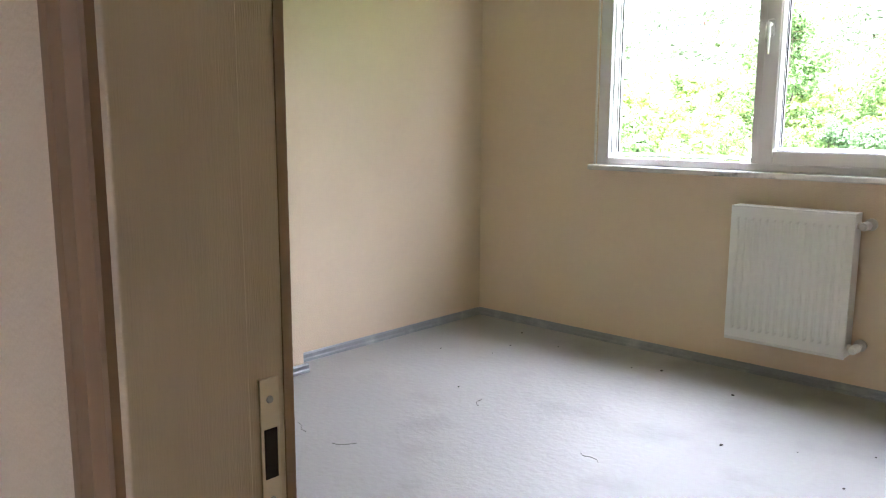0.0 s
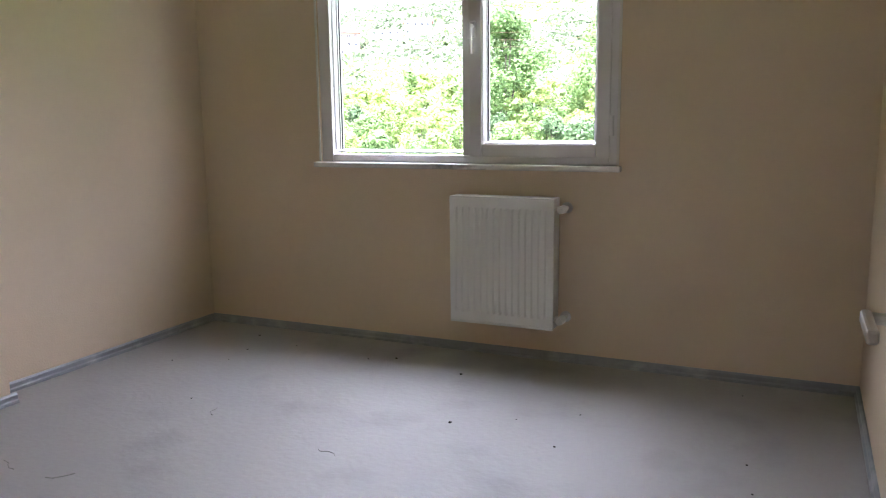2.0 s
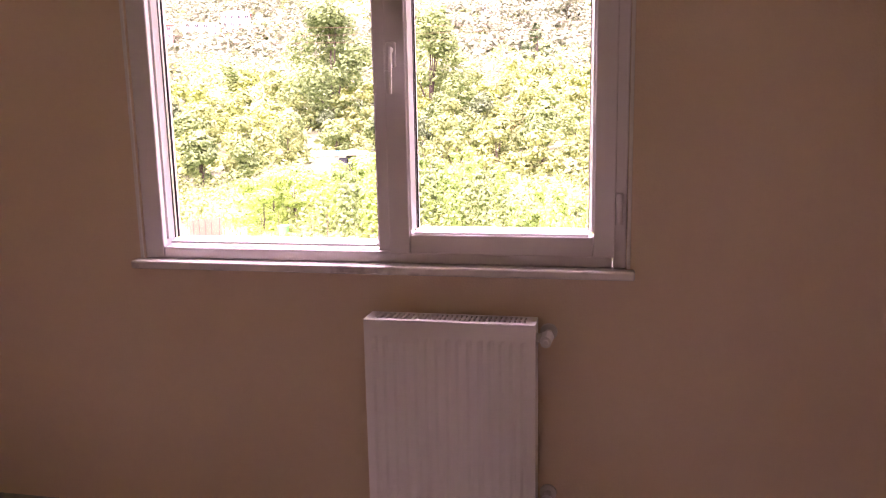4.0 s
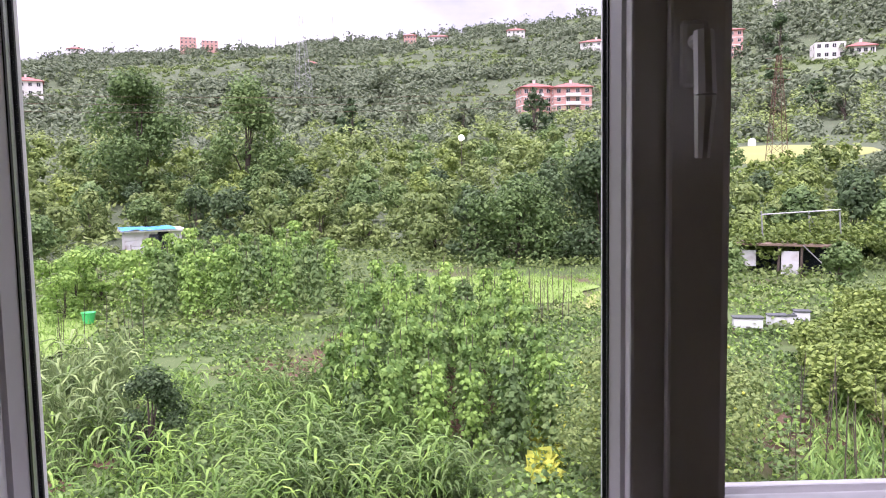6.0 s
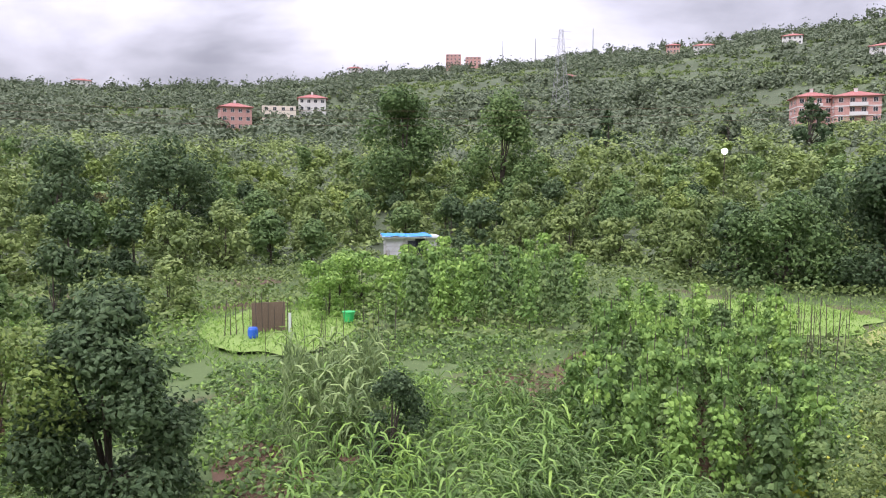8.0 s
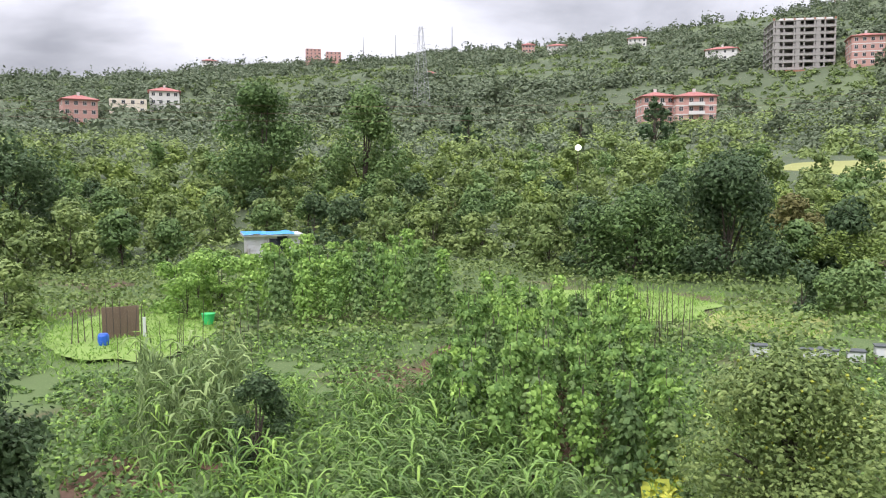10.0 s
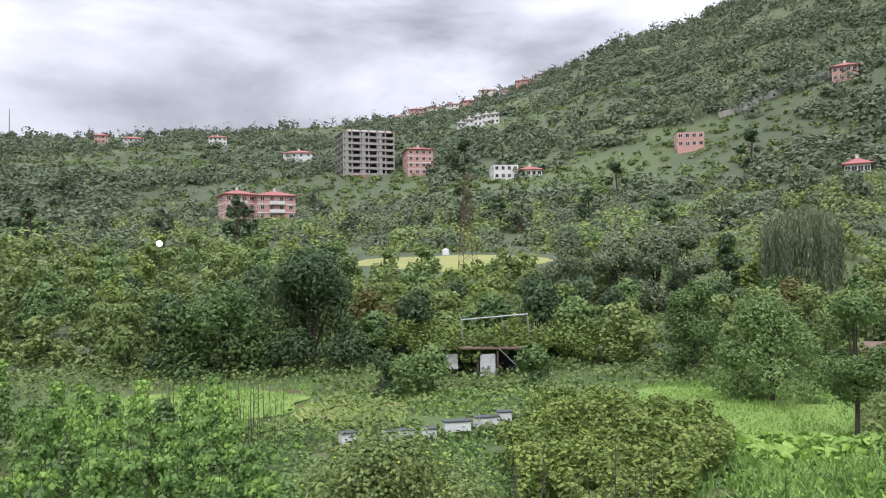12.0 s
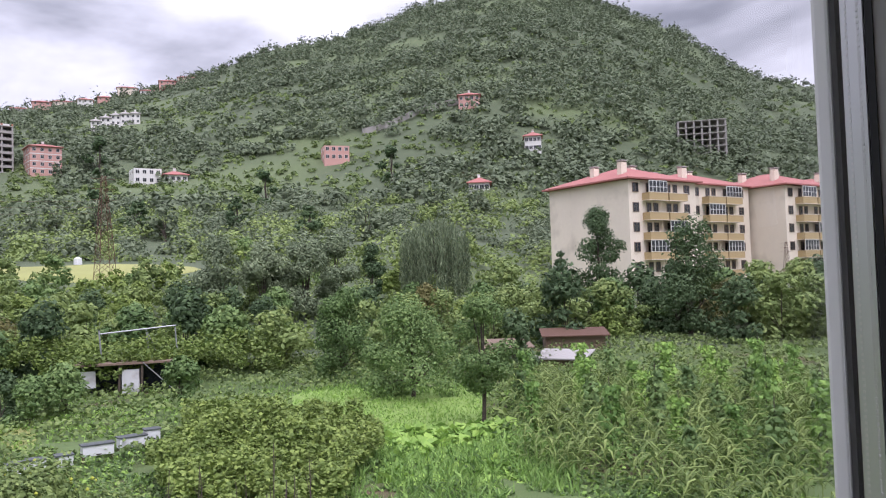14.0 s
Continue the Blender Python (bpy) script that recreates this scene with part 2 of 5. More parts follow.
def part(name, shape, mat, parent=None, label="", at=None, smooth=False):
    me = shape if isinstance(shape, bpy.types.Mesh) else shape.mesh(name, mat, smooth)
    ob = new(name, me)
    if parent is not None:
        ob.parent = parent
    if at is not None:
        ob.matrix_basis = at
    if label:
        ob["label"] = label
    return ob


def thing(name, label, category, at=None, group="", kind=""):
    ob = new(name)
    ob.empty_display_size = 0.1
    if at is not None:
        ob.matrix_basis = at
    return tagged(ob, label, category, group, kind)


def structure(name, shape, mat, label, category):
    return tagged(part(name, shape, mat), label, category, kind="structure")


# ---- the lie of the land: compass angle from the window and distance ----
EYE_X, EYE_Y, EYE_Z = 0.4, -0.2, 1.43
NEAR_R = (0, 6, 12, 15.5, 20, 28, 36, 46, 62, 76, 92, 112, 130)
NEAR_T = (-3, -0.97, -0.49, -0.385, -0.285, -0.196, -0.152, -0.119, -0.083, -0.058, -0.028, 0.016, 0.032)
SKY_A = (-180, -90, -48, -31, -23, -15, -7, 1, 8, 15, 23, 29.5, 35.7, 41, 46.4, 53, 58.2, 64.7, 68.7, 73, 90, 180)
SKY_T = (0.05, 0.09, 0.112, 0.122, 0.143, 0.152, 0.166, 0.174, 0.186, 0.196, 0.218, 0.248, 0.296, 0.312, 0.35, 0.37, 0.352, 0.293, 0.232, 0.205, 0.1, 0.05)
RISE_R = (130, 200, 280, 350, 480, 700)
RISE_G = (0, 0.16, 0.36, 0.6, 0.82, 1.0)


def lie(az, r):
    """Height of the ground at a compass angle in degrees and a distance in metres."""
    az = (az + 180) % 360 - 180
    sky_t = float(np.interp(az, SKY_A, SKY_T))
    if r <= 6:
        z = -4.4
    elif r <= 130:
        z = EYE_Z + r * float(np.interp(r, NEAR_R, NEAR_T))
        if r > 70 and az > 50:
            k = min(1, (az - 50) / 8) * min(1, (r - 70) / 20)
            z = z * (1 - k) + k * (-0.9 + (r - 100) * 0.03)
    else:
        low = 0.032 if az < 50 else 0.032 - 0.03 * min(1, (az - 50) / 8)
        z = EYE_Z + r * (low + (sky_t - low) * float(np.interp(r, RISE_R, RISE_G)))
        if r > 700:
            z = EYE_Z + 700 * sky_t - (r - 700) * 0.05
    if r > 20:
        x, y = r * math.sin(radians(az)), r * math.cos(radians(az))
        amp = 0.0 if r < 60 else min(9.0, (r - 60) * 0.018)
        z += amp * (noise.noise((x * 0.012, y * 0.012, 3.1)) + 0.5 * noise.noise((x * 0.035, y * 0.035, 7.7))) * (0.3 if r > 520 else 1)
    return z


def at_land(az, r, dz=0.0):
    return Vector((EYE_X + r * math.sin(radians(az)), EYE_Y + r * math.cos(radians(az)), lie(az, r) + dz))


def ground_z(x, y):
    return lie(math.degrees(math.atan2(x - EYE_X, y - EYE_Y)), math.hypot(x - EYE_X, y - EYE_Y))


def facing(az, r, turn=0.0, dz=0.0):
    """Pose on the ground whose local -y side faces the window."""
    p = at_land(az, r, dz)
    return pose(*p, 0, 0, -az + turn)


def land(name, angles, radii, mat, lift=0.0):
    s = Shape()
    vs = [at_land(a, r, lift) for r in radii for a in angles]
    n = len(angles)
    fs = [(i * n + k, i * n + k + 1, (i + 1) * n + k + 1, (i + 1) * n + k) for i in range(len(radii) - 1) for k in range(n - 1)]
    s.add(vs, fs)
    return s.mesh(name, mat, True)


# ---- ground ----
radii_near = [0.3, 3, 6, 9, 12, 14, 16, 18, 20, 23, 26, 30, 34, 38, 42, 47, 52, 58, 64, 70, 76, 84, 92, 102, 112, 122, 130]
radii_far = [130 + 12 * k for k in range(52)] + [800, 1000, 1400, 2200, 4000]
angles = [-180 + 2 * k for k in range(181)]
ground_mesh = land("ground", angles, radii_near + radii_far[1:], M["soil"])
ground_mesh.materials.append(M["hill"])
for poly in ground_mesh.polygons:
    if (poly.center - Vector((EYE_X, EYE_Y, poly.center.z))).length > 60:
        poly.material_index = 1
tagged(part("ground", ground_mesh, None), "green garden ground rising into wooded hillside", "ground", kind="structure")


def patch(name, a0, a1, r0, r1, mat, label, category):
    na, nr = 24, 12
    s = Shape()
    vs = []
    for i in range(nr + 1):
        for k in range(na + 1):
            u, w = k / na * 2 - 1, i / nr * 2 - 1
            uu, ww = u * math.sqrt(1 - w * w / 2), w * math.sqrt(1 - u * u / 2)
            wob = 1 + 0.18 * noise.noise((uu * 2.1 + r0, ww * 2.1, a0))
            a, r = (a0 + a1) / 2 + uu * wob * (a1 - a0) / 2, (r0 + r1) / 2 + ww * wob * (r1 - r0) / 2
            vs.append(at_land(a, r, 0.05))
    s.add(vs, [(i * (na + 1) + k, i * (na + 1) + k + 1, (i + 1) * (na + 1) + k + 1, (i + 1) * (na + 1) + k) for i in range(nr) for k in range(na)])
    return tagged(part(name, s.mesh(name, mat, True), None), label, category, kind="structure")


patch("lawn", -3, 12.5, 33, 43, M["lawn"], "bright mown lawn between vegetable beds", "grass")
patch("lawn", -34, -23, 27, 37, M["lawn"], "bright lawn beside a wire pen", "grass")
patch("lawn", 34, 50, 26, 42, M["lawn"], "bright rough lawn below fruit trees", "grass")
patch("lawn", -20, -10, 52, 63, M["lawn"], "bright grass strip below the shed", "grass")
patch("dry_field", 11.5, 20, 30, 38, M["straw"], "dry straw-coloured weedy ground", "field")
patch("dry_field", 16, 30.5, 108, 126, M["straw"], "pale yellow mown field on the slope", "field")
patch("dry_field", 1, 15, 118, 128, M["lawn"], "light green field edge on the slope", "field")
patch("soil_bed", -13, -7, 19, 25, M["redsoil"], "bare red-brown vegetable bed", "soil")
patch("soil_bed", -27, -20, 17, 22, M["redsoil"], "bare red-brown soil beneath corn", "soil")
patch("soil_bed", -8.5, 7, 15.5, 29, M["redsoil"], "bare red-brown earth between bean rows", "soil")
patch("soil_bed", 28, 36, 15, 20, M["redsoil"], "bare red-brown bed with thin stakes", "soil")
patch("soil_bed", -33, -25, 15, 18.5, M["redsoil"], "bare red-brown garden earth", "soil")

# ---- the room ----
XL, XR, Y_BACK, H = -0.82, 2.52, -3.10, 2.7
WX0, WX1, WZ0, WZ1 = -0.042, 1.5, 0.93, 2.3
JX0, JX1, DOOR_H = 1.5, 2.42, 2.08
structure("floor", Shape().box(-1.1, 2.8, -6.2, 0.02, -0.25, 0.0), M["screed"], "bare grey cement screed floor, dusty and scuffed", "floor")
structure("ceiling", Shape().box(-1.1, 2.8, -6.2, 0.2, H, H + 0.2), M["ceiling"], "plain white painted ceiling", "ceiling")
w = Shape().box(-1.1, WX0, 0, 0.12, -0.25, H).box(WX1, 2.8, 0, 0.12, -0.25, H).box(WX0, WX1, 0, 0.12, -0.25, WZ0 - 0.03).box(WX0, WX1, 0, 0.12, WZ1, H)
structure("wall_north", w, M["plaster"], "beige painted wall around the window", "wall")
w = Shape().box(-3, WX0 - 0.1, 0.123, 0.22, -4.4, H + 3).box(WX1 + 0.1, 6, 0.123, 0.22, -4.4, H + 3)
w.box(WX0 - 0.1, WX1 + 0.1, 0.123, 0.22, -4.4, WZ0 - 0.03).box(WX0 - 0.1, WX1 + 0.1, 0.123, 0.22, WZ1, H + 3)
structure("wall_outside", w, M["plaster_out"], "rendered outer face of the house wall", "wall")
structure("wall_west", Shape().box(XL - 0.2, XL, -1.42, 0, 0, H).box(XL - 0.2, XL + 0.14, Y_BACK, -1.423, 0, H), M["plaster"], "beige painted wall with a shallow step", "wall")
structure("wall_east", Shape().box(XR, XR + 0.2, -6.2, 0, 0, H), M["plaster"], "beige painted side wall", "wall")
w = Shape().box(-1.1, JX0, Y_BACK - 0.17, Y_BACK, 0, H).box(JX1, XR, Y_BACK - 0.17, Y_BACK, 0, H).box(JX0, JX1, Y_BACK - 0.17, Y_BACK, DOOR_H, H)
structure("wall_south", w, M["plaster"], "beige painted wall with the doorway", "wall")
# unseen wall; its small opening is added to let sky light into the hall
structure("wall_hall", Shape().box(-1.1, 1.33, -6.2, -6.0, 0, H).box(1.85, XR, -6.2, -6.0, 0, H).box(1.33, 1.85, -6.2, -6.0, 0, 1.35).box(1.33, 1.85, -6.2, -6.0, 2.05, H).box(-1.1, -0.9, -6.0, Y_BACK - 0.173, 0, H), M["plaster"], "beige painted hall wall", "wall")

# skirting: a stepped strip along each wall
SK = [(0, 0), (0.018, 0), (0.018, 0.012), (0.012, 0.018), (0.012, 0.034), (0.006, 0.042), (0, 0.042)]
structure("baseboard_north", Shape().profile([(-u, v) for u, v in SK], "x", XL, XR), M["skirt"], "narrow grey-blue plastic skirting strip", "baseboard")
structure("baseboard_west", Shape().profile([(XL + u, v) for u, v in SK], "y", -1.42, -0.02), M["skirt"], "narrow grey-blue plastic skirting strip", "baseboard")
structure("baseboard_step", Shape().profile([(XL + 0.14 + u, v) for u, v in SK], "y", Y_BACK, -1.40), M["skirt"], "skirting strip overrunning the wall step", "baseboard")
structure("baseboard_east", Shape().profile([(XR - u, v) for u, v in SK], "y", Y_BACK, -0.02), M["skirt"], "narrow grey-blue plastic skirting strip", "baseboard")

# doorway: jamb lining with a rebate, architrave, strike plate
frame_thing = thing("door_1", "beige laminate door frame with a moulded architrave", "door frame", pose(JX0, Y_BACK, 0), kind="structure")


def jamb(sign):
    s = Shape()
    s.box(0, 0.02, -0.175, -0.048, 0, DOOR_H, 0.002)
    s.box(-0.0005, 0.006, -0.0455, 0.004, 0, DOOR_H, 0.0015)
    return s if sign > 0 else Shape().add([(-x, y, z) for x, y, z in s.v], s.f)


part("jamb", jamb(1), M["door"], frame_thing)
part("jamb", jamb(-1), M["door"], frame_thing, at=pose(JX1 - JX0, 0, 0))
part("head", Shape().box(0, JX1 - JX0, -0.175, 0.004, DOOR_H - 0.02, DOOR_H, 0.002), M["door"], frame_thing)
ARCH = [(0, 0), (-0.09, 0), (-0.09, -0.012), (-0.078, -0.018), (-0.06, -0.014), (-0.05, -0.022), (-0.022, -0.022), (-0.012, -0.012), (0, -0.012)]


def architrave(sign, y0, flip):
    n = len(ARCH)
    vs = [(u * sign + 0.008 * sign, y0 + v * flip, z) for z in (0, DOOR_H + 0.07) for u, v in ARCH]
    return Shape().add(vs, [(k, (k + 1) % n, n + (k + 1) % n, n + k) for k in range(n)] + [tuple(range(n)), tuple(range(n, 2 * n))])


for y0, flip in ((-0.172, 1), (0.002, -1)):
    part("architrave", architrave(1, y0, flip), M["trim"], frame_thing, "brown-beige moulded architrave")
part("architrave", Shape().box(JX1 - JX0 - 0.008, JX1 - JX0 + 0.085, -0.19, -0.172, 0, DOOR_H + 0.07, 0.004), M["trim"], frame_thing)
part("architrave", Shape().box(-0.08, JX1 - JX0 + 0.085, -0.188, -0.172, DOOR_H + 0.002, DOOR_H + 0.08, 0.004), M["trim"], frame_thing)
plate = part("strike_plate", Shape().box(0.0065, 0.0095, -0.03, -0.006, 0.685, 0.89, 0.001), M["brass"], frame_thing, "satin metal strike plate with two screws")
part("latch_hole", Shape().box(0.0088, 0.0102, -0.026, -0.01, 0.78, 0.835), M["hole"], plate)
part("bolt_hole", Shape().box(0.0088, 0.0102, -0.026, -0.01, 0.705, 0.74), M["hole"], plate)
for z in (0.867, 0.755):
    part("screw", Shape().tube((0.009, -0.018, z), (0.0115, -0.018, z), 0.0045, 0.0035, 10), M["steel"], plate)

# the open door leaf against the side wall
leaf = thing("door_leaf", "beige grained laminate door standing open against the wall", "door", pose(JX1 - 0.002, Y_BACK + 0.02, 0, 0, 0, 0.6))
slab = part("slab", Shape().box(0, 0.038, 0, 0.885, 0.008, DOOR_H - 0.025, 0.003), M["door"], leaf)
for z0, z1 in ((0.25, 0.95), (1.05, 1.85)):
    part("raised_panel", Shape().box(-0.004, 0.001, 0.14, 0.75, z0, z1, 0.003), M["door"], slab)
handle = part("handle", Shape().box(-0.008, 0.002, 0.805, 0.845, 0.74, 0.96, 0.004), M["chrome"], leaf, "brushed nickel lever handle on a long plate")
part("lever", Shape().tube((-0.004, 0.825, 0.86), (-0.05, 0.825, 0.86), 0.009, n=10).box(-0.062, -0.046, 0.71, 0.838, 0.849, 0.871, 0.005), M["chrome"], handle)
for z in (0.25, 1.05, 1.8):
    part("hinge", Shape().tube((-0.006, -0.006, z), (-0.006, -0.006, z + 0.09), 0.007, n=10), M["chrome"], leaf)

# window: frame, mullion, fixed pane, sash with handle and hinge
win = thing("window_1", "white two-part plastic window, closed, with dusty glass", "window", pose(0, 0, 0), kind="structure")
FY0, FY1 = 0.008, 0.085


def member(x0, x1, z0, z1, y0=FY0, y1=FY1):
    return Shape().box(x0, x1, y0, y1, z0, z1, 0.004)


GX0, GX1, GZ0, GZ1 = 0.039, 0.744, 0.99, 2.22
fr = part("window_frame", member(WX0, 0.025, WZ0, WZ1), M["pvc"], win)
part("frame_side", member(1.462, WX1, WZ0, WZ1), M["pvc"], fr)
part("frame_bottom", member(0.026, 1.461, WZ0, 0.966), M["pvc"], fr)
part("frame_top", member(0.026, 1.461, 2.25, WZ1), M["pvc"], fr)
part("mullion", member(0.757, 0.82, 0.967, 2.249), M["pvc"], fr, "wide white mullion")
# glazing beads of the fixed pane, sloping towards the glass
def bead_v(x, sx, y0, yg, z0, z1):
    pts = [(x, y0), (x + sx * 0.006, y0 + 0.003), (x + sx * 0.015, yg - 0.004), (x + sx * 0.015, yg), (x, yg)]
    n = len(pts)
    vs = [(px, py, z) for z in (z0, z1) for px, py in pts]
    return Shape().add(vs, [(k, (k + 1) % n, n + (k + 1) % n, n + k) for k in range(n)] + [tuple(range(n)), tuple(range(n, 2 * n))])


def bead_h(z, sz, y0, yg, x0, x1):
    return Shape().profile([(y0, z), (y0 + 0.003, z + sz * 0.006), (yg - 0.004, z + sz * 0.015), (yg, z + sz * 0.015), (yg, z)], "x", x0, x1)


def glazing(parent, x0, x1, z0, z1, y0, yg):
    for x, sx in ((x0 - 0.014, 1), (x1 + 0.014, -1)):
        part("glazing_bead", bead_v(x, sx, y0, yg, z0, z1), M["pvc"], parent)
        slat = lambda u0, u1, v0, v1, c=0.0: Shape().box(min(x + sx * u0, x + sx * u1), max(x + sx * u0, x + sx * u1), v0, v1, z0, z1, c)
        part("gasket", slat(0.004, 0.0165, yg - 0.0045, yg + 0.0005), M["gasket"], parent)
        part("gasket", slat(0.004, 0.0165, yg + 0.0205, yg + 0.0245), M["gasket"], parent)
        sp = part("spacer", slat(0.002, 0.0125, yg + 0.003, yg + 0.018), M["spacer"], parent, "perforated aluminium spacer bar")
        holes = Shape()
        for q in range(int((z1 - z0) / 0.0045)):
            for yy in (yg + 0.0065, yg + 0.0145):
                holes.box(min(x + sx * 0.0125, x + sx * 0.0131), max(x + sx * 0.0125, x + sx * 0.0131), yy - 0.0008, yy + 0.0008, z0 + q * 0.0045, z0 + q * 0.0045 + 0.002)
        part("perforation", holes, M["pvc"], sp)
        part("outer_lip", slat(0.0, 0.0155, yg + 0.025, yg + 0.038, 0.003), M["pvc"], parent)
    for z, sz in ((z0 - 0.014, 1), (z1 + 0.014, -1)):
        part("glazing_bead", bead_h(z, sz, y0, yg, x0, x1), M["pvc"], parent)
        part("outer_lip", Shape().box(x0, x1, yg + 0.024, yg + 0.04, min(z, z + sz * 0.015), max(z, z + sz * 0.015), 0.003), M["pvc"], parent)
    g = part("pane", Shape().add([(x0 - 0.01, yg + 0.001, z0 - 0.01), (x1 + 0.01, yg + 0.001, z0 - 0.01), (x1 + 0.01, yg + 0.001, z1 + 0.01), (x0 - 0.01, yg + 0.001, z1 + 0.01)], [(0, 1, 2, 3)]), M["glass"], parent)
    g.visible_shadow = False


glazing(win, GX0, GX1, GZ0, GZ1, 0.03, 0.06)
SY0, SY1 = -0.008, 0.06
sash = part("sash", member(0.795, 0.86, 0.962, 2.255, SY0, 0.0065), M["pvc"], win)
part("stile", member(1.407, 1.468, 0.962, 2.255, SY0, 0.0065), M["pvc"], sash)
part("rail", member(0.861, 1.406, 0.962, 1.022, SY0, 0.0065), M["pvc"], sash)
part("rail", member(0.861, 1.406, 2.195, 2.255, SY0, 0.0065), M["pvc"], sash)
part("sash_core", Shape().box(0.822, 0.86, 0.0068, SY1, 0.968, 2.248).box(1.407, 1.46, 0.0068, SY1, 0.968, 2.248).box(0.861, 1.406, 0.0068, SY1, 0.968, 1.02).box(0.861, 1.406, 0.0068, SY1, 2.197, 2.248), M["pvc"], sash)
glazing(sash, 0.874, 1.393, 1.036, 2.18, -0.004, 0.03)
hb = part("window_handle", Shape().box(0.805, 0.835, -0.018, SY0 - 0.0005, 1.515, 1.59, 0.006), M["pvc"], win, "white lever window handle pointing down")
part("lever", Shape().tube((0.82, -0.014, 1.565), (0.82, -0.045, 1.565), 0.009, 0.008, 10).tube((0.82, -0.043, 1.572), (0.82, -0.05, 1.505), 0.011, 0.012, 10).tube((0.82, -0.05, 1.505), (0.82, -0.043, 1.44), 0.012, 0.008, 10), M["pvc"], hb)
part("hinge", Shape().tube((1.478, -0.012, 1.06), (1.478, -0.012, 1.15), 0.01, n=10).tube((1.478, -0.012, 1.1), (1.478, -0.012, 1.108), 0.0105, n=10), M["pvc"], win)
sill = structure("window_sill", Shape().box(WX0 - 0.025, WX1 + 0.025, -0.045, -0.0005, WZ0 - 0.028, WZ0 - 0.001, 0.006).box(WX0 + 0.001, WX1 - 0.001, -0.0005, 0.118, WZ0 - 0.0295, WZ0 - 0.001), M["marble"], "white marble sill with dark dirt stains", "window sill")
structure("window_sill_outer", Shape().box(WX0 - 0.098, WX1 + 0.098, 0.121, 0.26, WZ0 - 0.06, WZ0 - 0.03, 0.004), M["marble"], "pale stone outer sill", "window sill")
structure("reveal_trim", Shape().box(WX0 - 0.012, WX0 - 0.001, -0.006, 0.0075, WZ0, WZ1, 0.002).box(WX1 + 0.001, WX1 + 0.012, -0.006, 0.0075, WZ0, WZ1, 0.002), M["ceiling"], "pale plaster edge strip round the window", "trim")

# radiator
RX0, RX1, RZ0, RZ1, RY = 0.74, 1.25, 0.175, 0.784, -0.12
rad = thing("radiator", "white ribbed steel panel radiator hung under the window", "radiator", pose(RX0, 0, RZ0))
RW, RH = RX1 - RX0, RZ1 - RZ0


def ribbed(y, out):
    """A pressed panel: shallow vertical channels between rounded lands."""
    n, s = 15, Shape()
    xs, ys = [0.0, 0.018], [0.0, 0.0]
    pitch = (RW - 0.036) / n
    for k in range(n):
        a = 0.018 + k * pitch
        for u, d in ((0.2, 0), (0.44, 0.0035), (0.56, 0.0035), (0.8, 0)):
            xs.append(a + u * pitch)
            ys.append(d)
    xs += [RW - 0.018, RW]
    ys += [0, 0]
    zs = [(0.012, 0.0), (0.05, 0.0), (0.062, 1.0), (RH - 0.062, 1.0), (RH - 0.05, 0.0), (RH - 0.006, 0.0)]
    vs = [(x, y + d * k * out, z) for z, k in zs for x, d in zip(xs, ys)]
    m = len(xs)
    s.add(vs, [(i * m + j, i * m + j + 1, (i + 1) * m + j + 1, (i + 1) * m + j) for i in range(len(zs) - 1) for j in range(m - 1)])
    return s.box(0.001, RW - 0.001, min(y + 0.0062, y + 0.016), max(y + 0.0062, y + 0.016), 0.002, RH - 0.004, 0.002)


part("front_panel", ribbed(RY, 1), M["rad"], rad)
part("top_rim", Shape().box(0, RW, RY - 0.001, RY + 0.01, RH - 0.0058, RH + 0.001, 0.002), M["rad"], rad)
part("bottom_rim", Shape().box(0, RW, RY - 0.001, RY + 0.01, 0.0, 0.0118, 0.002), M["rad"], rad)
part("back_panel", Shape().box(0.004, RW - 0.004, -0.04, -0.028, 0.004, RH - 0.01, 0.003), M["rad"], rad)
# solid block for the fins, dark grey to paint the shade between panels
part("fins", Shape().box(0.02, RW - 0.02, RY + 0.02, -0.045, 0.03, RH - 0.03), M["rad_shade"], rad)
for x in (0.0, RW - 0.003):
    part("side_cover", Shape().box(x, x + 0.003, RY + 0.011, -0.026, 0.004, RH - 0.003, 0.001), M["rad"], rad)
grille = part("top_grille", Shape().box(0, RW, RY + 0.0105, RY + 0.022, RH - 0.006, RH).box(0, RW, -0.038, -0.026, RH - 0.006, RH).box(0, 0.03, RY + 0.022, -0.038, RH - 0.006, RH).box(RW - 0.03, RW, RY + 0.022, -0.038, RH - 0.006, RH), M["rad"], rad, "slotted white top grille")
bar = Shape().box(-0.0035, 0.0035, RY + 0.022, -0.038, RH - 0.007, RH - 0.001).mesh("grille_bar", M["rad"])
for k in range(30):
    part("grille_bar", bar, None, grille, at=pose(0.04 + k * (RW - 0.08) / 29, 0, 0))
for z, nm in ((RH - 0.05, "upper_valve"), (0.045, "lower_valve")):
    v = part(nm, Shape().tube((RW, -0.075, z), (RW + 0.03, -0.075, z), 0.014, n=10).tube((RW + 0.03, -0.075, z), (RW + 0.03, -0.004, z), 0.011, n=10).tube((RW + 0.03, -0.012, z), (RW + 0.03, -0.002, z), 0.026, n=14), M["chrome"], rad, "chrome pipe fitting")
    part("valve_cap", Shape().tube((RW + 0.03, -0.06, z), (RW + 0.03, -0.118, z), 0.02, 0.017, 8).tube((RW + 0.03, -0.118, z), (RW + 0.03, -0.122, z), 0.009, 0.007, 10), M["rad"], v, "white valve cap")

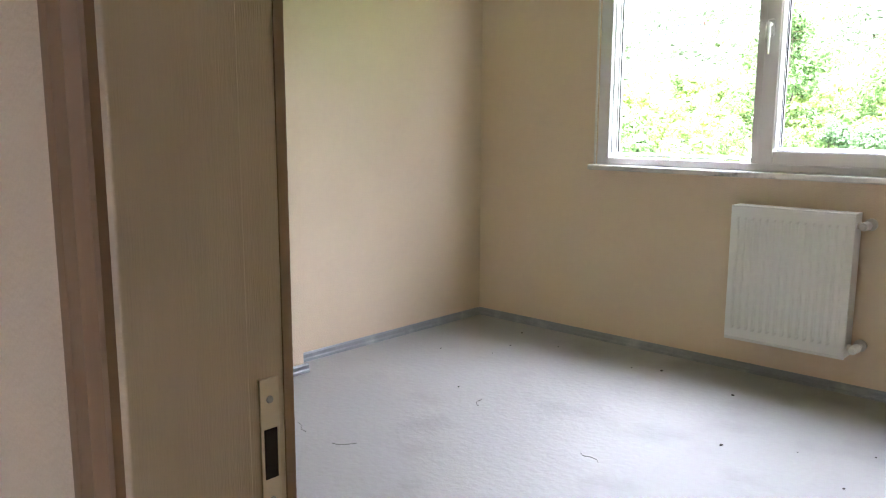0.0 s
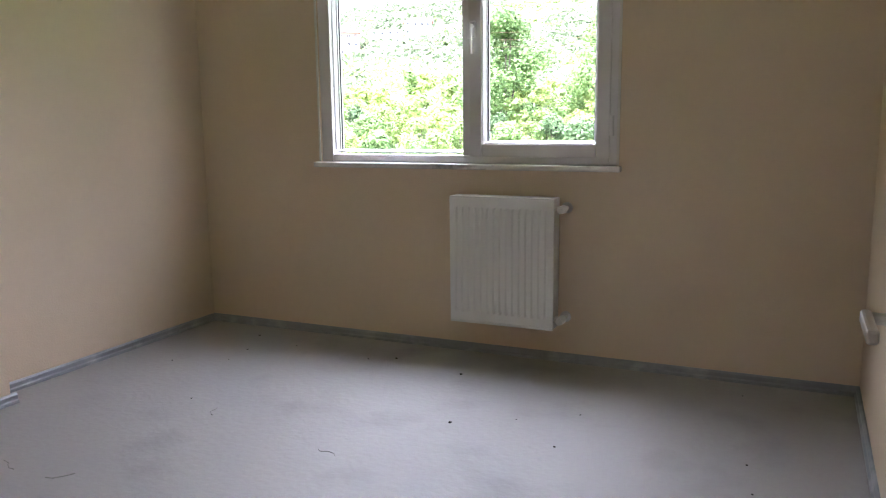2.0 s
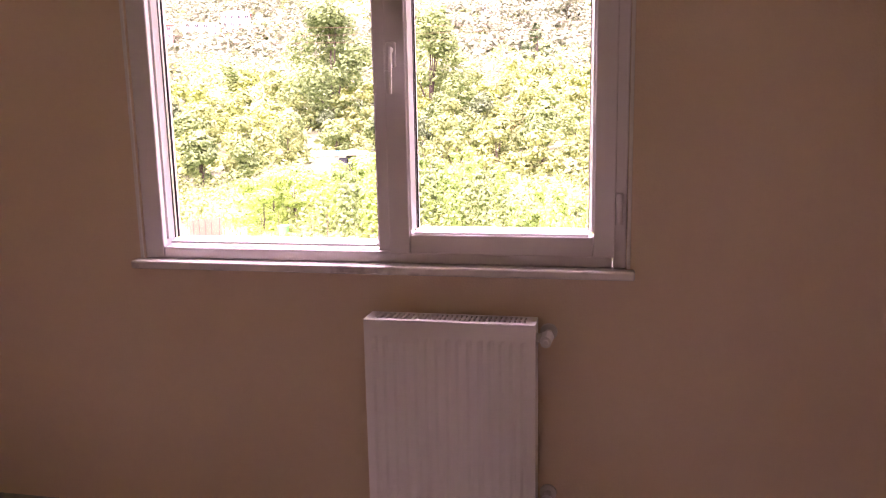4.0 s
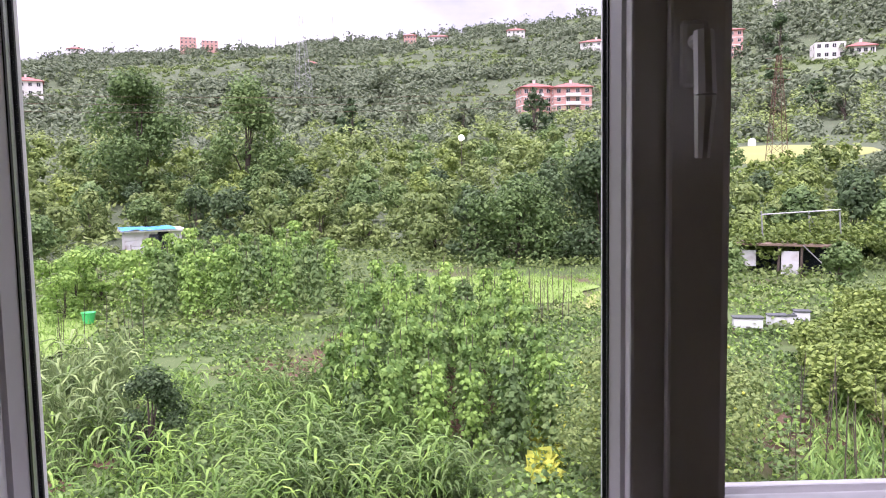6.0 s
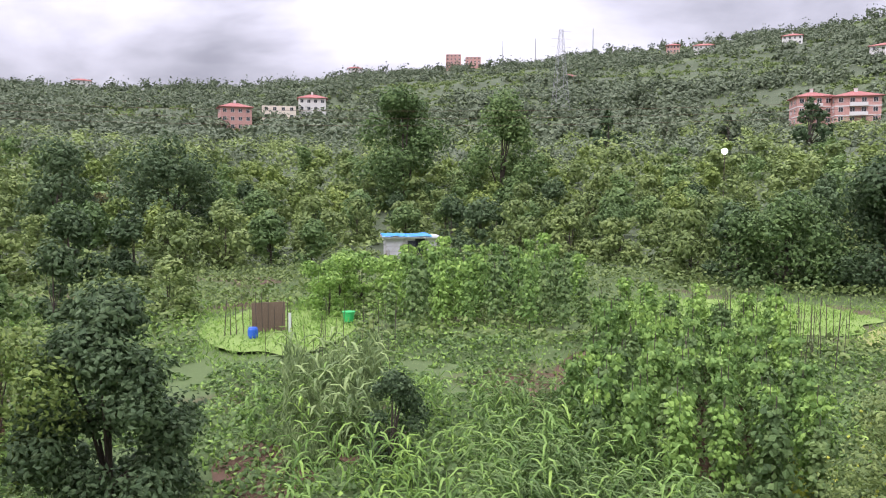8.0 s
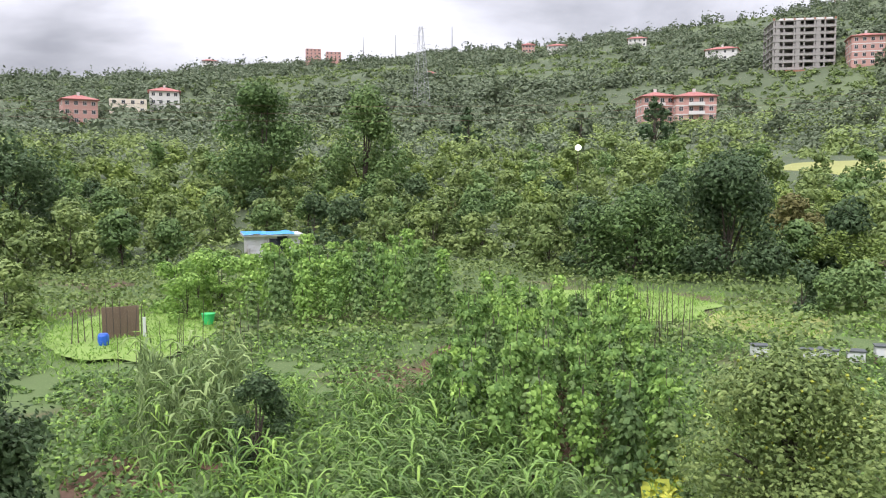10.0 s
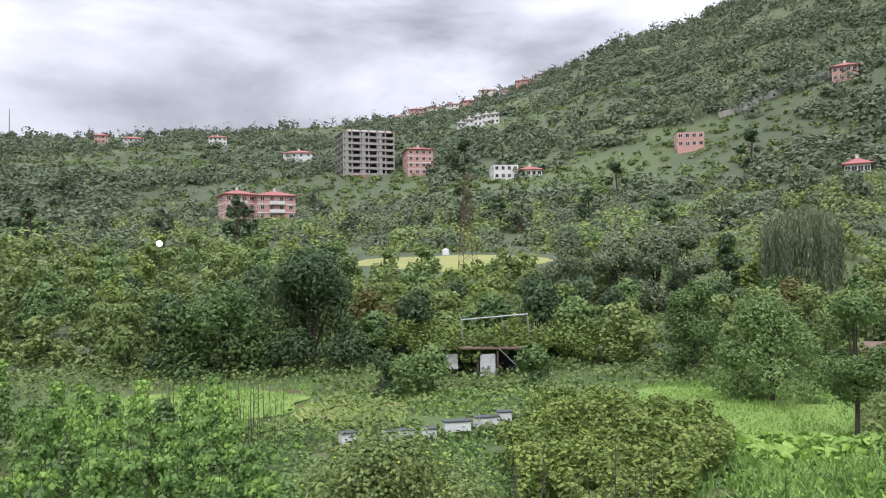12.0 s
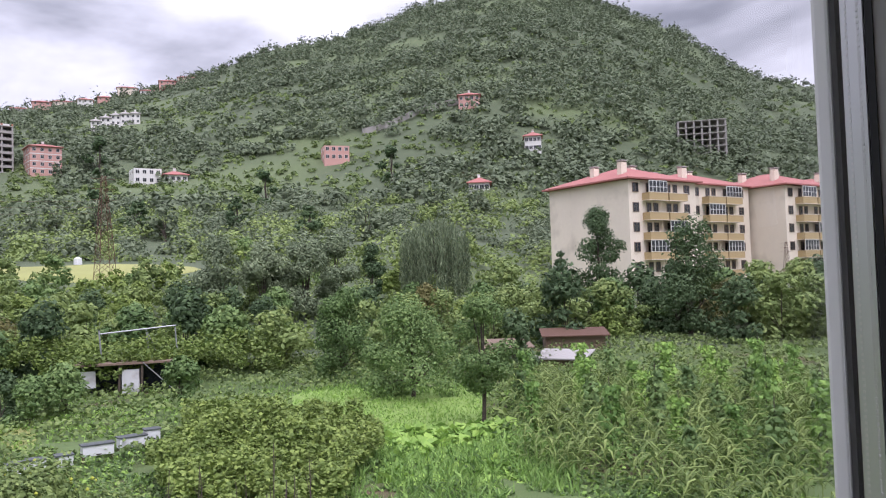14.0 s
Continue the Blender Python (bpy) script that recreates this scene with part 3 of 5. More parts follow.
# grit and scuffs lying on the floor
rng = random.Random(5)
for k in range(34):
    x, y, s = rng.uniform(-0.5, 2.4), rng.uniform(-2.6, -0.15), rng.choice((0.003, 0.004, 0.005, 0.007))
    vs = [(math.cos(a) * s * rng.uniform(0.6, 1.2), math.sin(a) * s * rng.uniform(0.6, 1.2), zz) for zz in (0, s * 0.6) for a in (0, 1.2, 2.5, 3.8, 5.1)]
    d = part("grit", Shape().add(vs, [(0, 1, 6, 5), (1, 2, 7, 6), (2, 3, 8, 7), (3, 4, 9, 8), (4, 0, 5, 9), (5, 6, 7, 8, 9), (4, 3, 2, 1, 0)]), M["grit"], at=pose(x, y, 0.0, 0, 0, rng.uniform(0, 360)))
    tagged(d, "dark crumb of building grit on the floor", "debris", "floor grit")
for k in range(6):
    x, y, n = rng.uniform(-0.3, 2.2), rng.uniform(-2.4, -0.9), 7
    pts, p, a = [], Vector((0, 0, 0)), rng.uniform(0, 6.28)
    for q in range(n):
        pts.append(p.copy())
        a += rng.uniform(-0.8, 0.8)
        p += Vector((math.cos(a), math.sin(a), 0)) * rng.uniform(0.008, 0.03)
    s = Shape()
    for a0, b0 in zip(pts, pts[1:]):
        s.tube(a0, b0, 0.0018, 0.0012, 4)
    tagged(part("scuff", s, M["crack"], at=pose(x, y, 0.0015)), "thin grey scuff of cement on the floor", "debris", "floor scuffs")

# ---- planting ----
VR = np.random.RandomState(11)


def leaves(points, size, up=0.3, slim=0.6):
    """One small bent leaf, a folded pair of triangles, at each point; columns 3 to 5, if given, are the way its face looks."""
    pts = np.asarray(points, float)
    n = len(pts)
    d = VR.normal(size=(n, 3))
    d[:, 2] = d[:, 2] * 0.6 - up
    d /= np.linalg.norm(d, axis=1)[:, None]
    side = VR.normal(size=(n, 3))
    if pts.shape[1] == 6:
        face = pts[:, 3:] + np.array([0, 0, 0.35]) + VR.normal(size=(n, 3)) * 0.42
        face /= np.linalg.norm(face, axis=1)[:, None]
        d -= face * (d * face).sum(1)[:, None] * 0.9
        d /= np.linalg.norm(d, axis=1)[:, None] + 1e-9
        side = face
        pts = pts[:, :3]
    h = np.cross(d, side)
    h /= np.linalg.norm(h, axis=1)[:, None] + 1e-9
    s = (size * 1.15 * VR.uniform(0.6, 1.35, n))[:, None]
    nrm = np.cross(d, h)
    quad = np.stack([pts - d * s * 0.5, pts + h * s * slim * 0.5 + nrm * s * 0.1, pts + d * s * 0.5, pts - h * s * slim * 0.5 + nrm * s * 0.1], 1).reshape(-1, 3)
    return quad, np.arange(4 * n).reshape(-1, 4)


def leaf_mesh(name, points, size, mat, up=0.3, slim=0.6):
    v, f = leaves(points, size, up, slim)
    me = bpy.data.meshes.new(name)
    me.from_pydata(v.tolist(), [], f.tolist())
    me.materials.append(mat)
    return me


def blobs(centres, radii, n, shell=0.6, squash=0.85):
    """Points in the outer shells of several ragged clumps."""
    c, r = np.asarray(centres, float), np.asarray(radii, float)
    k = VR.choice(len(c), n, p=r ** 2 / (r ** 2).sum())
    d = VR.normal(size=(n, 3))
    d /= np.linalg.norm(d, axis=1)[:, None]
    rad = r[k] * (shell + (1 - shell) * VR.uniform(0, 1, n) ** 0.6) * (1 + 0.22 * VR.normal(size=n) * 0.6)
    p = c[k] + d * rad[:, None] * np.array([1, 1, squash])
    return np.concatenate([p, d], 1)


def crown_clumps(h, width, low, count, taper=0.0):
    cs, rs = [], []
    for _ in range(count):
        t = VR.uniform(0, 1)
        z = h * (low + (1 - low) * t)
        lim = width / 2 * (math.sin(math.pi * (0.3 + 0.65 * t) if low <= 0.1 else math.pi * (0.12 + 0.83 * t)) * (1 - taper) + taper * (1 - t))
        a, q = VR.uniform(0, math.tau), math.sqrt(VR.uniform(0.1, 1)) * lim * 0.8
        cs.append((math.cos(a) * q, math.sin(a) * q, z))
        rs.append(width * VR.uniform(0.11, 0.2))
    return cs, rs


def tree(name, h, width, low, n_leaves, size, mat, label, clumps=18, trunk_r=0.1, taper=0.0, shell=0.62, category="tree", up=0.3, slim=0.6):
    ob = thing(name, label, category)
    cs, rs = crown_clumps(h * 0.93, width, low, clumps, taper)
    s = Shape()
    knee = Vector((VR.uniform(-0.1, 0.1) * h * 0.3, VR.uniform(-0.1, 0.1) * h * 0.3, h * max(low, 0.12)))
    s.tube((0, 0, -0.4), knee, trunk_r, trunk_r * 0.75, 8)
    s.tube(knee, (0, 0, h * 0.75), trunk_r * 0.72, trunk_r * 0.2, 7)
    for c in cs[:9]:
        mid = knee.lerp(Vector(c), 0.5) + Vector((0, 0, 0.06 * h))
        s.tube(knee, mid, trunk_r * 0.42, trunk_r * 0.26, 5)
        s.tube(mid, c, trunk_r * 0.26, trunk_r * 0.08, 5)
    part("trunk", s, M["bark"], ob)
    part("crown", leaf_mesh("crown", blobs(cs, rs, n_leaves, shell), size, LEAF[mat], up, slim), None, ob)
    return ob


def put(ob, az, r, scale=1.0, turn=0.0, group=""):
    """Copies a tree to a place on the ground."""
    c = copy_thing(ob, Matrix.Identity(4))
    c.matrix_basis = pose(*at_land(az, r), 0, 0, turn) @ Matrix.Diagonal((scale, scale, scale * VR.uniform(0.9, 1.1), 1))
    if group:
        c["group"] = group
    return c


def settle(ob, az, r, turn=0.0):
    ob.matrix_basis = pose(*at_land(az, r), 0, 0, turn)
    return ob


# single trees of the garden
settle(tree("broadleaf_tree", 4.3, 3.5, 0.06, 17000, 0.12, "dark", "dense dark green broadleaf tree below the window", 40, 0.11, shell=0.25), -39.8, 15.2)
settle(tree("young_tree", 3.9, 3.2, 0.2, 3600, 0.1, "olive", "open light green young tree beside a dark one", 22, 0.07), -47.5, 14.5)
settle(tree("young_tree", 3.2, 2.6, 0.2, 2600, 0.1, "mid", "open green young tree in the garden corner", 18, 0.06), -52.5, 17)
settle(tree("fruit_shrub", 2.15, 1.7, 0.12, 3600, 0.075, "dark", "small dark green fruit shrub among corn", 22, 0.06, shell=0.3), -20.1, 16.6)
apple = settle(tree("apple_tree", 3.15, 4.5, 0.12, 24000, 0.085, "hazel", "low spreading apple tree with small pale fruit", 46, 0.13, shell=0.55), 17.8, 14.8)
fruit = Shape().tube((0, 0, -0.028), (0, 0, 0), 0.014, 0.032, 6).tube((0, 0, 0), (0, 0, 0.026), 0.032, 0.012, 6).mesh("fruit", LEAF["yellow"])
for x, y, z, nx, ny, nz in blobs(*crown_clumps(2.9, 4.2, 0.2, 30), 170, 0.9):
    part("fruit", fruit, None, apple, at=pose(x, y, z))
settle(tree("shade_tree", 5.2, 4.2, 0.06, 13000, 0.14, "mid", "round green broadleaf tree at the lawn's edge", 28, 0.12), 39.9, 45)
settle(tree("shade_tree", 4.6, 5.0, 0.06, 14000, 0.13, "mid", "grey-green spreading tree at the lawn's edge", 30, 0.12), 44.6, 37)
settle(tree("plum_tree", 4.9, 2.9, 0.35, 7500, 0.11, "mid", "thin leaning fruit tree with open crown", 18, 0.09), 49.6, 29.5)
settle(tree("broadleaf_tree", 7.6, 8.5, 0.05, 14000, 0.24, "dark", "broad dark green tree behind the lawn", 34, 0.2, shell=0.3), 13.2, 50)
settle(tree("broadleaf_tree", 5.6, 8.0, 0.05, 11000, 0.22, "mid", "broad green bush tree behind the lawn", 30, 0.18, shell=0.3), 7.0, 49)
settle(tree("poplar_tree", 15, 12.5, 0.06, 11000, 0.4, "mid", "tall light green tree above the hazel grove", 40, 0.3), -19.6, 96)
settle(tree("poplar_tree", 14.3, 11, 0.06, 10000, 0.4, "mid", "tall light green tree above the hazel grove", 34, 0.3), -12.4, 96)
settle(tree("walnut_tree", 9.6, 11, 0.08, 6500, 0.36, "dark", "dark spreading tree above the grove", 34, 0.25), -35.8, 76)
settle(tree("walnut_tree", 8.5, 9.5, 0.08, 5000, 0.36, "dark", "dark spreading tree above the grove", 28, 0.25), -42.5, 78)
for az, r, h, wd, m in ((31.5, 84, 9.2, 7.5, "grey"), (34.6, 82, 8.6, 7, "grey"), (37.6, 83, 9.0, 7.5, "grey"), (39.6, 86, 8.2, 6, "grey")):
    settle(tree("silver_willow", h, wd, 0.06, 7000, 0.28, m, "grey-green willow tree in the valley", 26, 0.2), az, r)
settle(tree("alder_tree", 7.4, 4.2, 0.05, 3200, 0.28, "dark", "narrow dark green tree in the valley", 18, 0.15), 42.3, 86)
settle(tree("pear_tree", 10.5, 6.6, 0.08, 7000, 0.28, "dark", "dark green tree against the apartment block", 40, 0.2), 58.5, 92)
settle(tree("cypress", 7.2, 3.2, 0.02, 2600, 0.25, "dark", "dark conical conifer beside the apartment block", 20, 0.15, taper=0.8), 55.9, 94)
settle(tree("walnut_tree", 9.2, 7.5, 0.05, 5200, 0.26, "dark", "dark green tree below the apartment block", 28, 0.2), 64.6, 66)

# weeping willow with hanging strands
wil = thing("weeping_willow", "pale green weeping willow with long hanging strands", "tree")
s = Shape().tube((0, 0, -0.3), (0.2, 0, 4.5), 0.35, 0.2, 8)
pts = []
for k in range(260):
    a, q = VR.uniform(0, math.tau), math.sqrt(VR.uniform(0.02, 1)) * 4.1
    top = 9.6 - 0.16 * q * q + VR.uniform(-0.5, 0.4)
    bottom = VR.uniform(0.5, 3.0)
    x, y = math.cos(a) * q, math.sin(a) * q
    if k < 9:
        s.tube((0.2, 0, 4.4), (x * 0.7, y * 0.7, top - 0.8), 0.12, 0.04, 5)
    for z in np.arange(bottom, top, 0.16):
        pts.append((x + VR.normal() * 0.12, y + VR.normal() * 0.12, z))
part("trunk", s, M["bark"], wil)
part("crown", leaf_mesh("crown", pts, 0.5, LEAF["grey"], up=3.5, slim=0.2), None, wil)
settle(wil, 46.8, 90)

# hazel grove: bushes in a broad belt
protos = []
for k, (m, h, wd) in enumerate((("hazel", 4.2, 5.2), ("mid", 3.7, 4.6), ("olive", 3.8, 5.0), ("dark", 4.6, 4.6), ("hazel", 3.4, 4.8), ("rusty", 3.3, 4.4))):
    protos.append(tree("hazel_bush", h, wd, 0.05, 1700, 0.32, m, {"hazel": "green many-stemmed hazel bush in the grove", "mid": "fresh green bush in the grove", "olive": "yellow-green hazel bush in the grove", "dark": "dark green bush in the grove", "rusty": "browning hazel bush in the grove"}[m], 13, 0.08, category="bush", shell=0.7))
for k, p in enumerate(protos):
    p.matrix_basis = pose(*at_land(-60 - k * 3, 70))
far_grove = []
for ring in range(10):
    r = 66 + ring * 5.4
    step = 4.6 / r * 57.3
    az = -56 + VR.uniform(0, step)
    while az < 74:
        rr, aa = r + VR.uniform(-2, 2), az + VR.uniform(-0.3, 0.3) * step
        az += step * VR.uniform(0.85, 1.2)
        if (105 < rr < 128 and 15 < aa < 31) or (aa > 52 and 76 < rr) or (-23 < aa < -15 and rr < 70) or (aa > 30 and rr > 80 and VR.uniform() < 0.4):
            continue
        kind = VR.choice(6, p=(0.28, 0.22, 0.2, 0.12, 0.12, 0.06))
        if r > 88:
            p = at_land(aa, rr)
            ccs, crs = crown_clumps(VR.uniform(3, 4.6), 5, 0.05, 9)
            far_grove.append(blobs(ccs, crs, 420, 0.7) + np.array([*p, 0, 0, 0]))
            continue
        put(protos[kind], aa, rr, VR.uniform(0.75, 1.15), VR.uniform(0, 360), "hazel grove")
for k, mat in enumerate(("hazel", "mid", "olive", "hazel")):
    tagged(part("far_grove", leaf_mesh("far_grove", np.concatenate(far_grove[k::4]), 0.5, LEAF[mat]), None), "far rows of green hazel bushes", "bushes", kind="stuff")
# hedge in front of the block, behind the sheds, and at the grove's edge
for k in range(30):
    az = 50 + k * 0.85
    put(protos[VR.choice((0, 1, 3, 0))], az, VR.uniform(60, 74), VR.uniform(0.8, 1.3), VR.uniform(0, 360), "hedge by the sheds")
for az, r, sc in ((1, 52, 1), (4, 50, 1.0), (17.5, 52, 0.9), (20.5, 53, 1), (23, 56, 1.1), (26, 56, 1.1), (29, 56, 1.1), (32, 54, 1), (35.5, 52, 1), (-26, 58, 0.9), (-29, 58, 1), (-32, 56, 1), (-35, 55, 1), (-38, 54, 1), (-42, 52, 1), (-46, 50, 1), (-50, 46, 1),
                  (-4, 60, 1), (-7.5, 62, 1), (-11, 63, 1), (-14, 66, 1), (19.5, 37, 0.55), (21.5, 38, 0.6), (17.8, 38, 0.5), (28.6, 39, 0.6), (-0.5, 58, 1), (52, 47, 0.8), (48, 48, 0.9), (42, 50, 1), (-36, 36, 0.7), (-47, 30, 0.7), (-43, 36, 0.7), (-50, 36, 0.8)):
    put(protos[VR.choice((0, 1, 3, 4))], az, r, sc, VR.uniform(0, 360), "bushes along the beds")
bamboo = tree("feathery_shrub", 3.0, 2.4, 0.02, 1500, 0.15, "bright", "bright feathery green shrub by the lawn", 14, 0.04, category="bush")
settle(bamboo, -25.6, 36)
for az, r, sc in ((-24, 37.5, 1), (-22.4, 38, 0.95), (-24.8, 34.5, 0.85), (-20.8, 42, 0.9), (-23, 40, 1.1)):
    put(bamboo, az, r, sc, az * 40, "feathery shrubs")

# trees dotted over the hillside
far_trees = [tree("hillside_tree", h, wd, 0.08, 420, 0.95, m, "dark round tree on the hillside", 10, 0.3) for h, wd, m in ((9, 8, "dark"), (8, 9, "far"), (11, 8, "dark"))]
for k, p in enumerate(far_trees):
    settle(p, (8, 21.8, 24)[k], (250, 340, 200)[k])
for az, r, sc in ((13.2, 262, 1.3), (20, 180, 0.9), (21.5, 195, 0.8), (24, 185, 1), (26.5, 190, 1), (28.2, 180, 1), (35, 240, 1.1), (33, 200, 0.9), (44, 260, 1.2), (23.2, 335, 1.5), (24.2, 330, 1.4), (16, 170, 0.9), (8, 165, 1), (3, 190, 1), (-1, 200, 1), (-5, 170, 1), (38, 180, 0.9), (42, 170, 1), (47, 200, 1), (50, 190, 0.9), (-3, 330, 1.3), (-6, 300, 1.2)):
    put(far_trees[VR.choice(3)], az, r, sc, VR.uniform(0, 360), "trees on the hillside")

# far woods, joined
wood_pts, wood_pts2, wood_near = [], [], []
for k in range(9500):
    az = VR.uniform(-60, 80)
    r = 130 + 570 * VR.uniform(0, 1) ** 0.8
    x, y = r * math.sin(radians(az)), r * math.cos(radians(az))
    dens = noise.noise((x * 0.011, y * 0.011, 1.3)) + 0.5 * noise.noise((x * 0.04, y * 0.04, 5.3))
    steep = 0.75 if 38 < az < 70 and r > 330 else 0.0
    if dens + steep < VR.uniform(-0.5, 0.2) or (r < 360 and 12 < az < 22 and r > 255) or (r < 262 and 5 < az < 12.5 and r > 235):
        small = True
    else:
        small = False
    p = at_land(az, r)
    sz = VR.uniform(1.2, 2.0) if small else VR.uniform(3.0, 5.5) * (1.25 if steep else 1)
    n = (110 if r < 230 else 26) if small else (150 if r < 230 else 60)
    d = VR.normal(size=(n, 3))
    d /= np.linalg.norm(d, axis=1)[:, None]
    d[:, 2] = np.abs(d[:, 2])
    if r < 230:
        sz *= 0.75
    q = np.array(p) + d * sz * VR.uniform(0.6, 1.1, (n, 1)) * np.array([1, 1, 1.1])
    (wood_near if r < 230 else wood_pts2 if small else wood_pts).append(np.concatenate([q, d], 1))
for k in range(5200):
    az, r = VR.uniform(-50, 70), 190 + 330 * VR.uniform(0, 1)
    n, sz = 13, VR.uniform(0.9, 1.7)
    d = VR.normal(size=(n, 3))
    d /= np.linalg.norm(d, axis=1)[:, None]
    d[:, 2] = np.abs(d[:, 2])
    wood_pts2.append(np.concatenate([np.array(at_land(az, r)) + d * sz, d], 1))
for name, chunk, size, mat, label in (("near_scrub", wood_near[::2], 0.75, "hazel", "green hazel scrub on the lower hillside"), ("near_scrub", wood_near[1::2], 0.75, "far", "dull green scrub on the lower hillside"), ("far_woods", wood_pts, 1.7, "far", "dark green far woods on the hillside"), ("far_scrub", wood_pts2, 1.15, "hazel", "green scrub and hazel terraces on the hillside")):
    tagged(part(name, leaf_mesh(name, np.concatenate(chunk), size, LEAF[mat]), None), label, "woods", kind="stuff")
# skyline trees
sky_pts = []
for k in range(420):
    az = VR.uniform(-56, 76)
    p = at_land(az, VR.uniform(660, 705))
    tall = VR.uniform(3, 10)
    n = 34
    sky_pts.append(np.array(p) + VR.normal(size=(n, 3)) * np.array([1.7, 1.7, tall * 0.28]) + np.array([0, 0, tall * 0.5]))
tagged(part("ridge_trees", leaf_mesh("ridge_trees", np.concatenate(sky_pts), 1.8, LEAF["far"]), None), "dark trees along the ridge line", "woods", kind="stuff")


# ---- garden crops ----
def corn_plant(h, n):
    s = Shape()
    s.tube((0, 0, 0), (0.03, 0.02, h), 0.016, 0.006, 5)
    for k in range(n):
        a, z, ln = k * 2.6 + VR.uniform(-0.4, 0.4), h * (0.15 + 0.8 * k / n), VR.uniform(0.55, 0.9)
        ca, sa = math.cos(a), math.sin(a)
        rows = []
        for t, wd, rise in ((0, 0.02, 0), (0.35, 0.036, 0.3), (0.7, 0.028, 0.3), (1.0, 0.003, 0.02)):
            cx, cy, cz = ca * t * ln, sa * t * ln, z + rise * ln
            rows += [(cx - sa * wd, cy + ca * wd, cz + 0.02), (cx, cy, cz), (cx + sa * wd, cy - ca * wd, cz + 0.02)]
        s.add(rows, [(3 * i + j, 3 * i + j + 1, 3 * i + j + 4, 3 * i + j + 3) for i in range(3) for j in range(2)])
    return s


corn = []
for h, n, m in ((1.5, 10, "corn"), (1.2, 9, "bright"), (1.7, 11, "corn"), (1.3, 9, "pale")):
    corn.append(tagged(part("corn_plant", corn_plant(h, n), LEAF[m]), "young leafy green corn plant in the garden bed", "corn plant", "corn rows"))
for k, c in enumerate(corn):
    c.matrix_basis = pose(*at_land(-8 + k, 16 + k))


def sow(kinds, probs, a0, a1, r0, r1, n, keep=lambda a, r: True, s0=0.8, s1=1.15):
    done = 0
    for _ in range(n * 4):
        r = math.sqrt(VR.uniform(r0 * r0, r1 * r1))
        a = VR.uniform(a0, a1)
        if not keep(a, r):
            continue
        src = kinds[VR.choice(len(kinds), p=probs)]
        c = src.copy()
        scene.collection.objects.link(c)
        k = VR.uniform(s0, s1)
        c.matrix_basis = pose(*at_land(a, r, -0.02), VR.normal() * 4, VR.normal() * 4, VR.uniform(0, 360)) @ Matrix.Scale(k, 4)
        done += 1
        if done >= n:
            return


sow(corn, (0.4, 0.3, 0.3, 0.0), -15, 7, 12.5, 20, 150, lambda a, r: a < 1 - (r - 15) * 1.5, 0.5, 0.85)
bed = Shape()
for k in range(420):
    a, r = VR.uniform(-14, 8), VR.uniform(13, 20)
    if a > 2 - (r - 15) * 1.5:
        continue
    one, p, sc = corn_plant(VR.uniform(1.1, 1.6), 8), at_land(a, r), VR.uniform(0.5, 0.85)
    bed.add([(p.x + x * sc, p.y + y * sc, p.z + z * sc) for x, y, z in one.v], one.f)
tagged(part("corn_bed", bed, LEAF["mid"]), "dense young corn between taller plants", "corn", kind="stuff")
sow(corn, (0.3, 0.5, 0.1, 0.1), -31, -15, 12.5, 21, 60, s0=0.55, s1=0.9)
sow([corn[3]], (1,), -28, -21.5, 17.5, 24, 34, s0=1.0, s1=1.3)
field = Shape()
for k in range(300):
    a, r = VR.uniform(52, 73), VR.uniform(17, 37)
    if r < 19 + (62 - a) * 0.5:
        continue
    one, p, sc = corn_plant(VR.uniform(1.2, 1.7), 9), at_land(a, r), VR.uniform(0.8, 1.15)
    field.add([(p.x + x * sc, p.y + y * sc, p.z + z * sc) for x, y, z in one.v], one.f)
tagged(part("corn_field", field, LEAF["hazel"]), "dense tall corn and beans beside the lawn", "corn", kind="stuff")


def bean_pole(h, n, mat):
    ob = thing("bean_pole", "bean vines climbing a wooden pole", "bean plant", group="bean rows")
    part("pole", Shape().tube((0, 0, -0.2), (0.05, 0.03, h + 0.25), 0.02, 0.012, 5), M["stick"], ob)
    z = VR.uniform(0.05, 1, n) ** 0.8
    ang, rad = VR.uniform(0, math.tau, n), VR.uniform(0.15, 0.55, n) * (1.05 - 0.45 * z) * (1 + 0.35 * np.sin(z * 17 + h * 9))
    p = np.stack([np.cos(ang) * rad, np.sin(ang) * rad, z * h, np.cos(ang), np.sin(ang), 0.2 * np.ones(n)], 1)
    part("vine", leaf_mesh("vine", p, 0.15, LEAF[mat], 0.4, 0.85), None, ob)
    return ob


beans = [bean_pole(2.6, 430, "bright"), bean_pole(2.3, 400, "mid"), bean_pole(2.5, 400, "corn")]
for k, b in enumerate(beans):
    settle(b, -14 + k * 2, 36)


def plant_poles(a0, a1, r0, r1, step, kinds, keep=lambda a, r: True, scale=1.0):
    r = r0
    while r < r1:
        da = step / r * 57.3
        a = a0
        while a < a1:
            if keep(a, r):
                put(kinds[VR.choice(len(kinds))], a + VR.uniform(-0.25, 0.25) * da, r + VR.uniform(-0.3, 0.3), scale * VR.uniform(0.8, 1.1), VR.uniform(0, 360))
            a += da
        r += step * 1.5


plant_poles(-20.5, -6.5, 32, 46, 1.15, beans, lambda a, r: a > -21 + (r - 33) * 0.15)
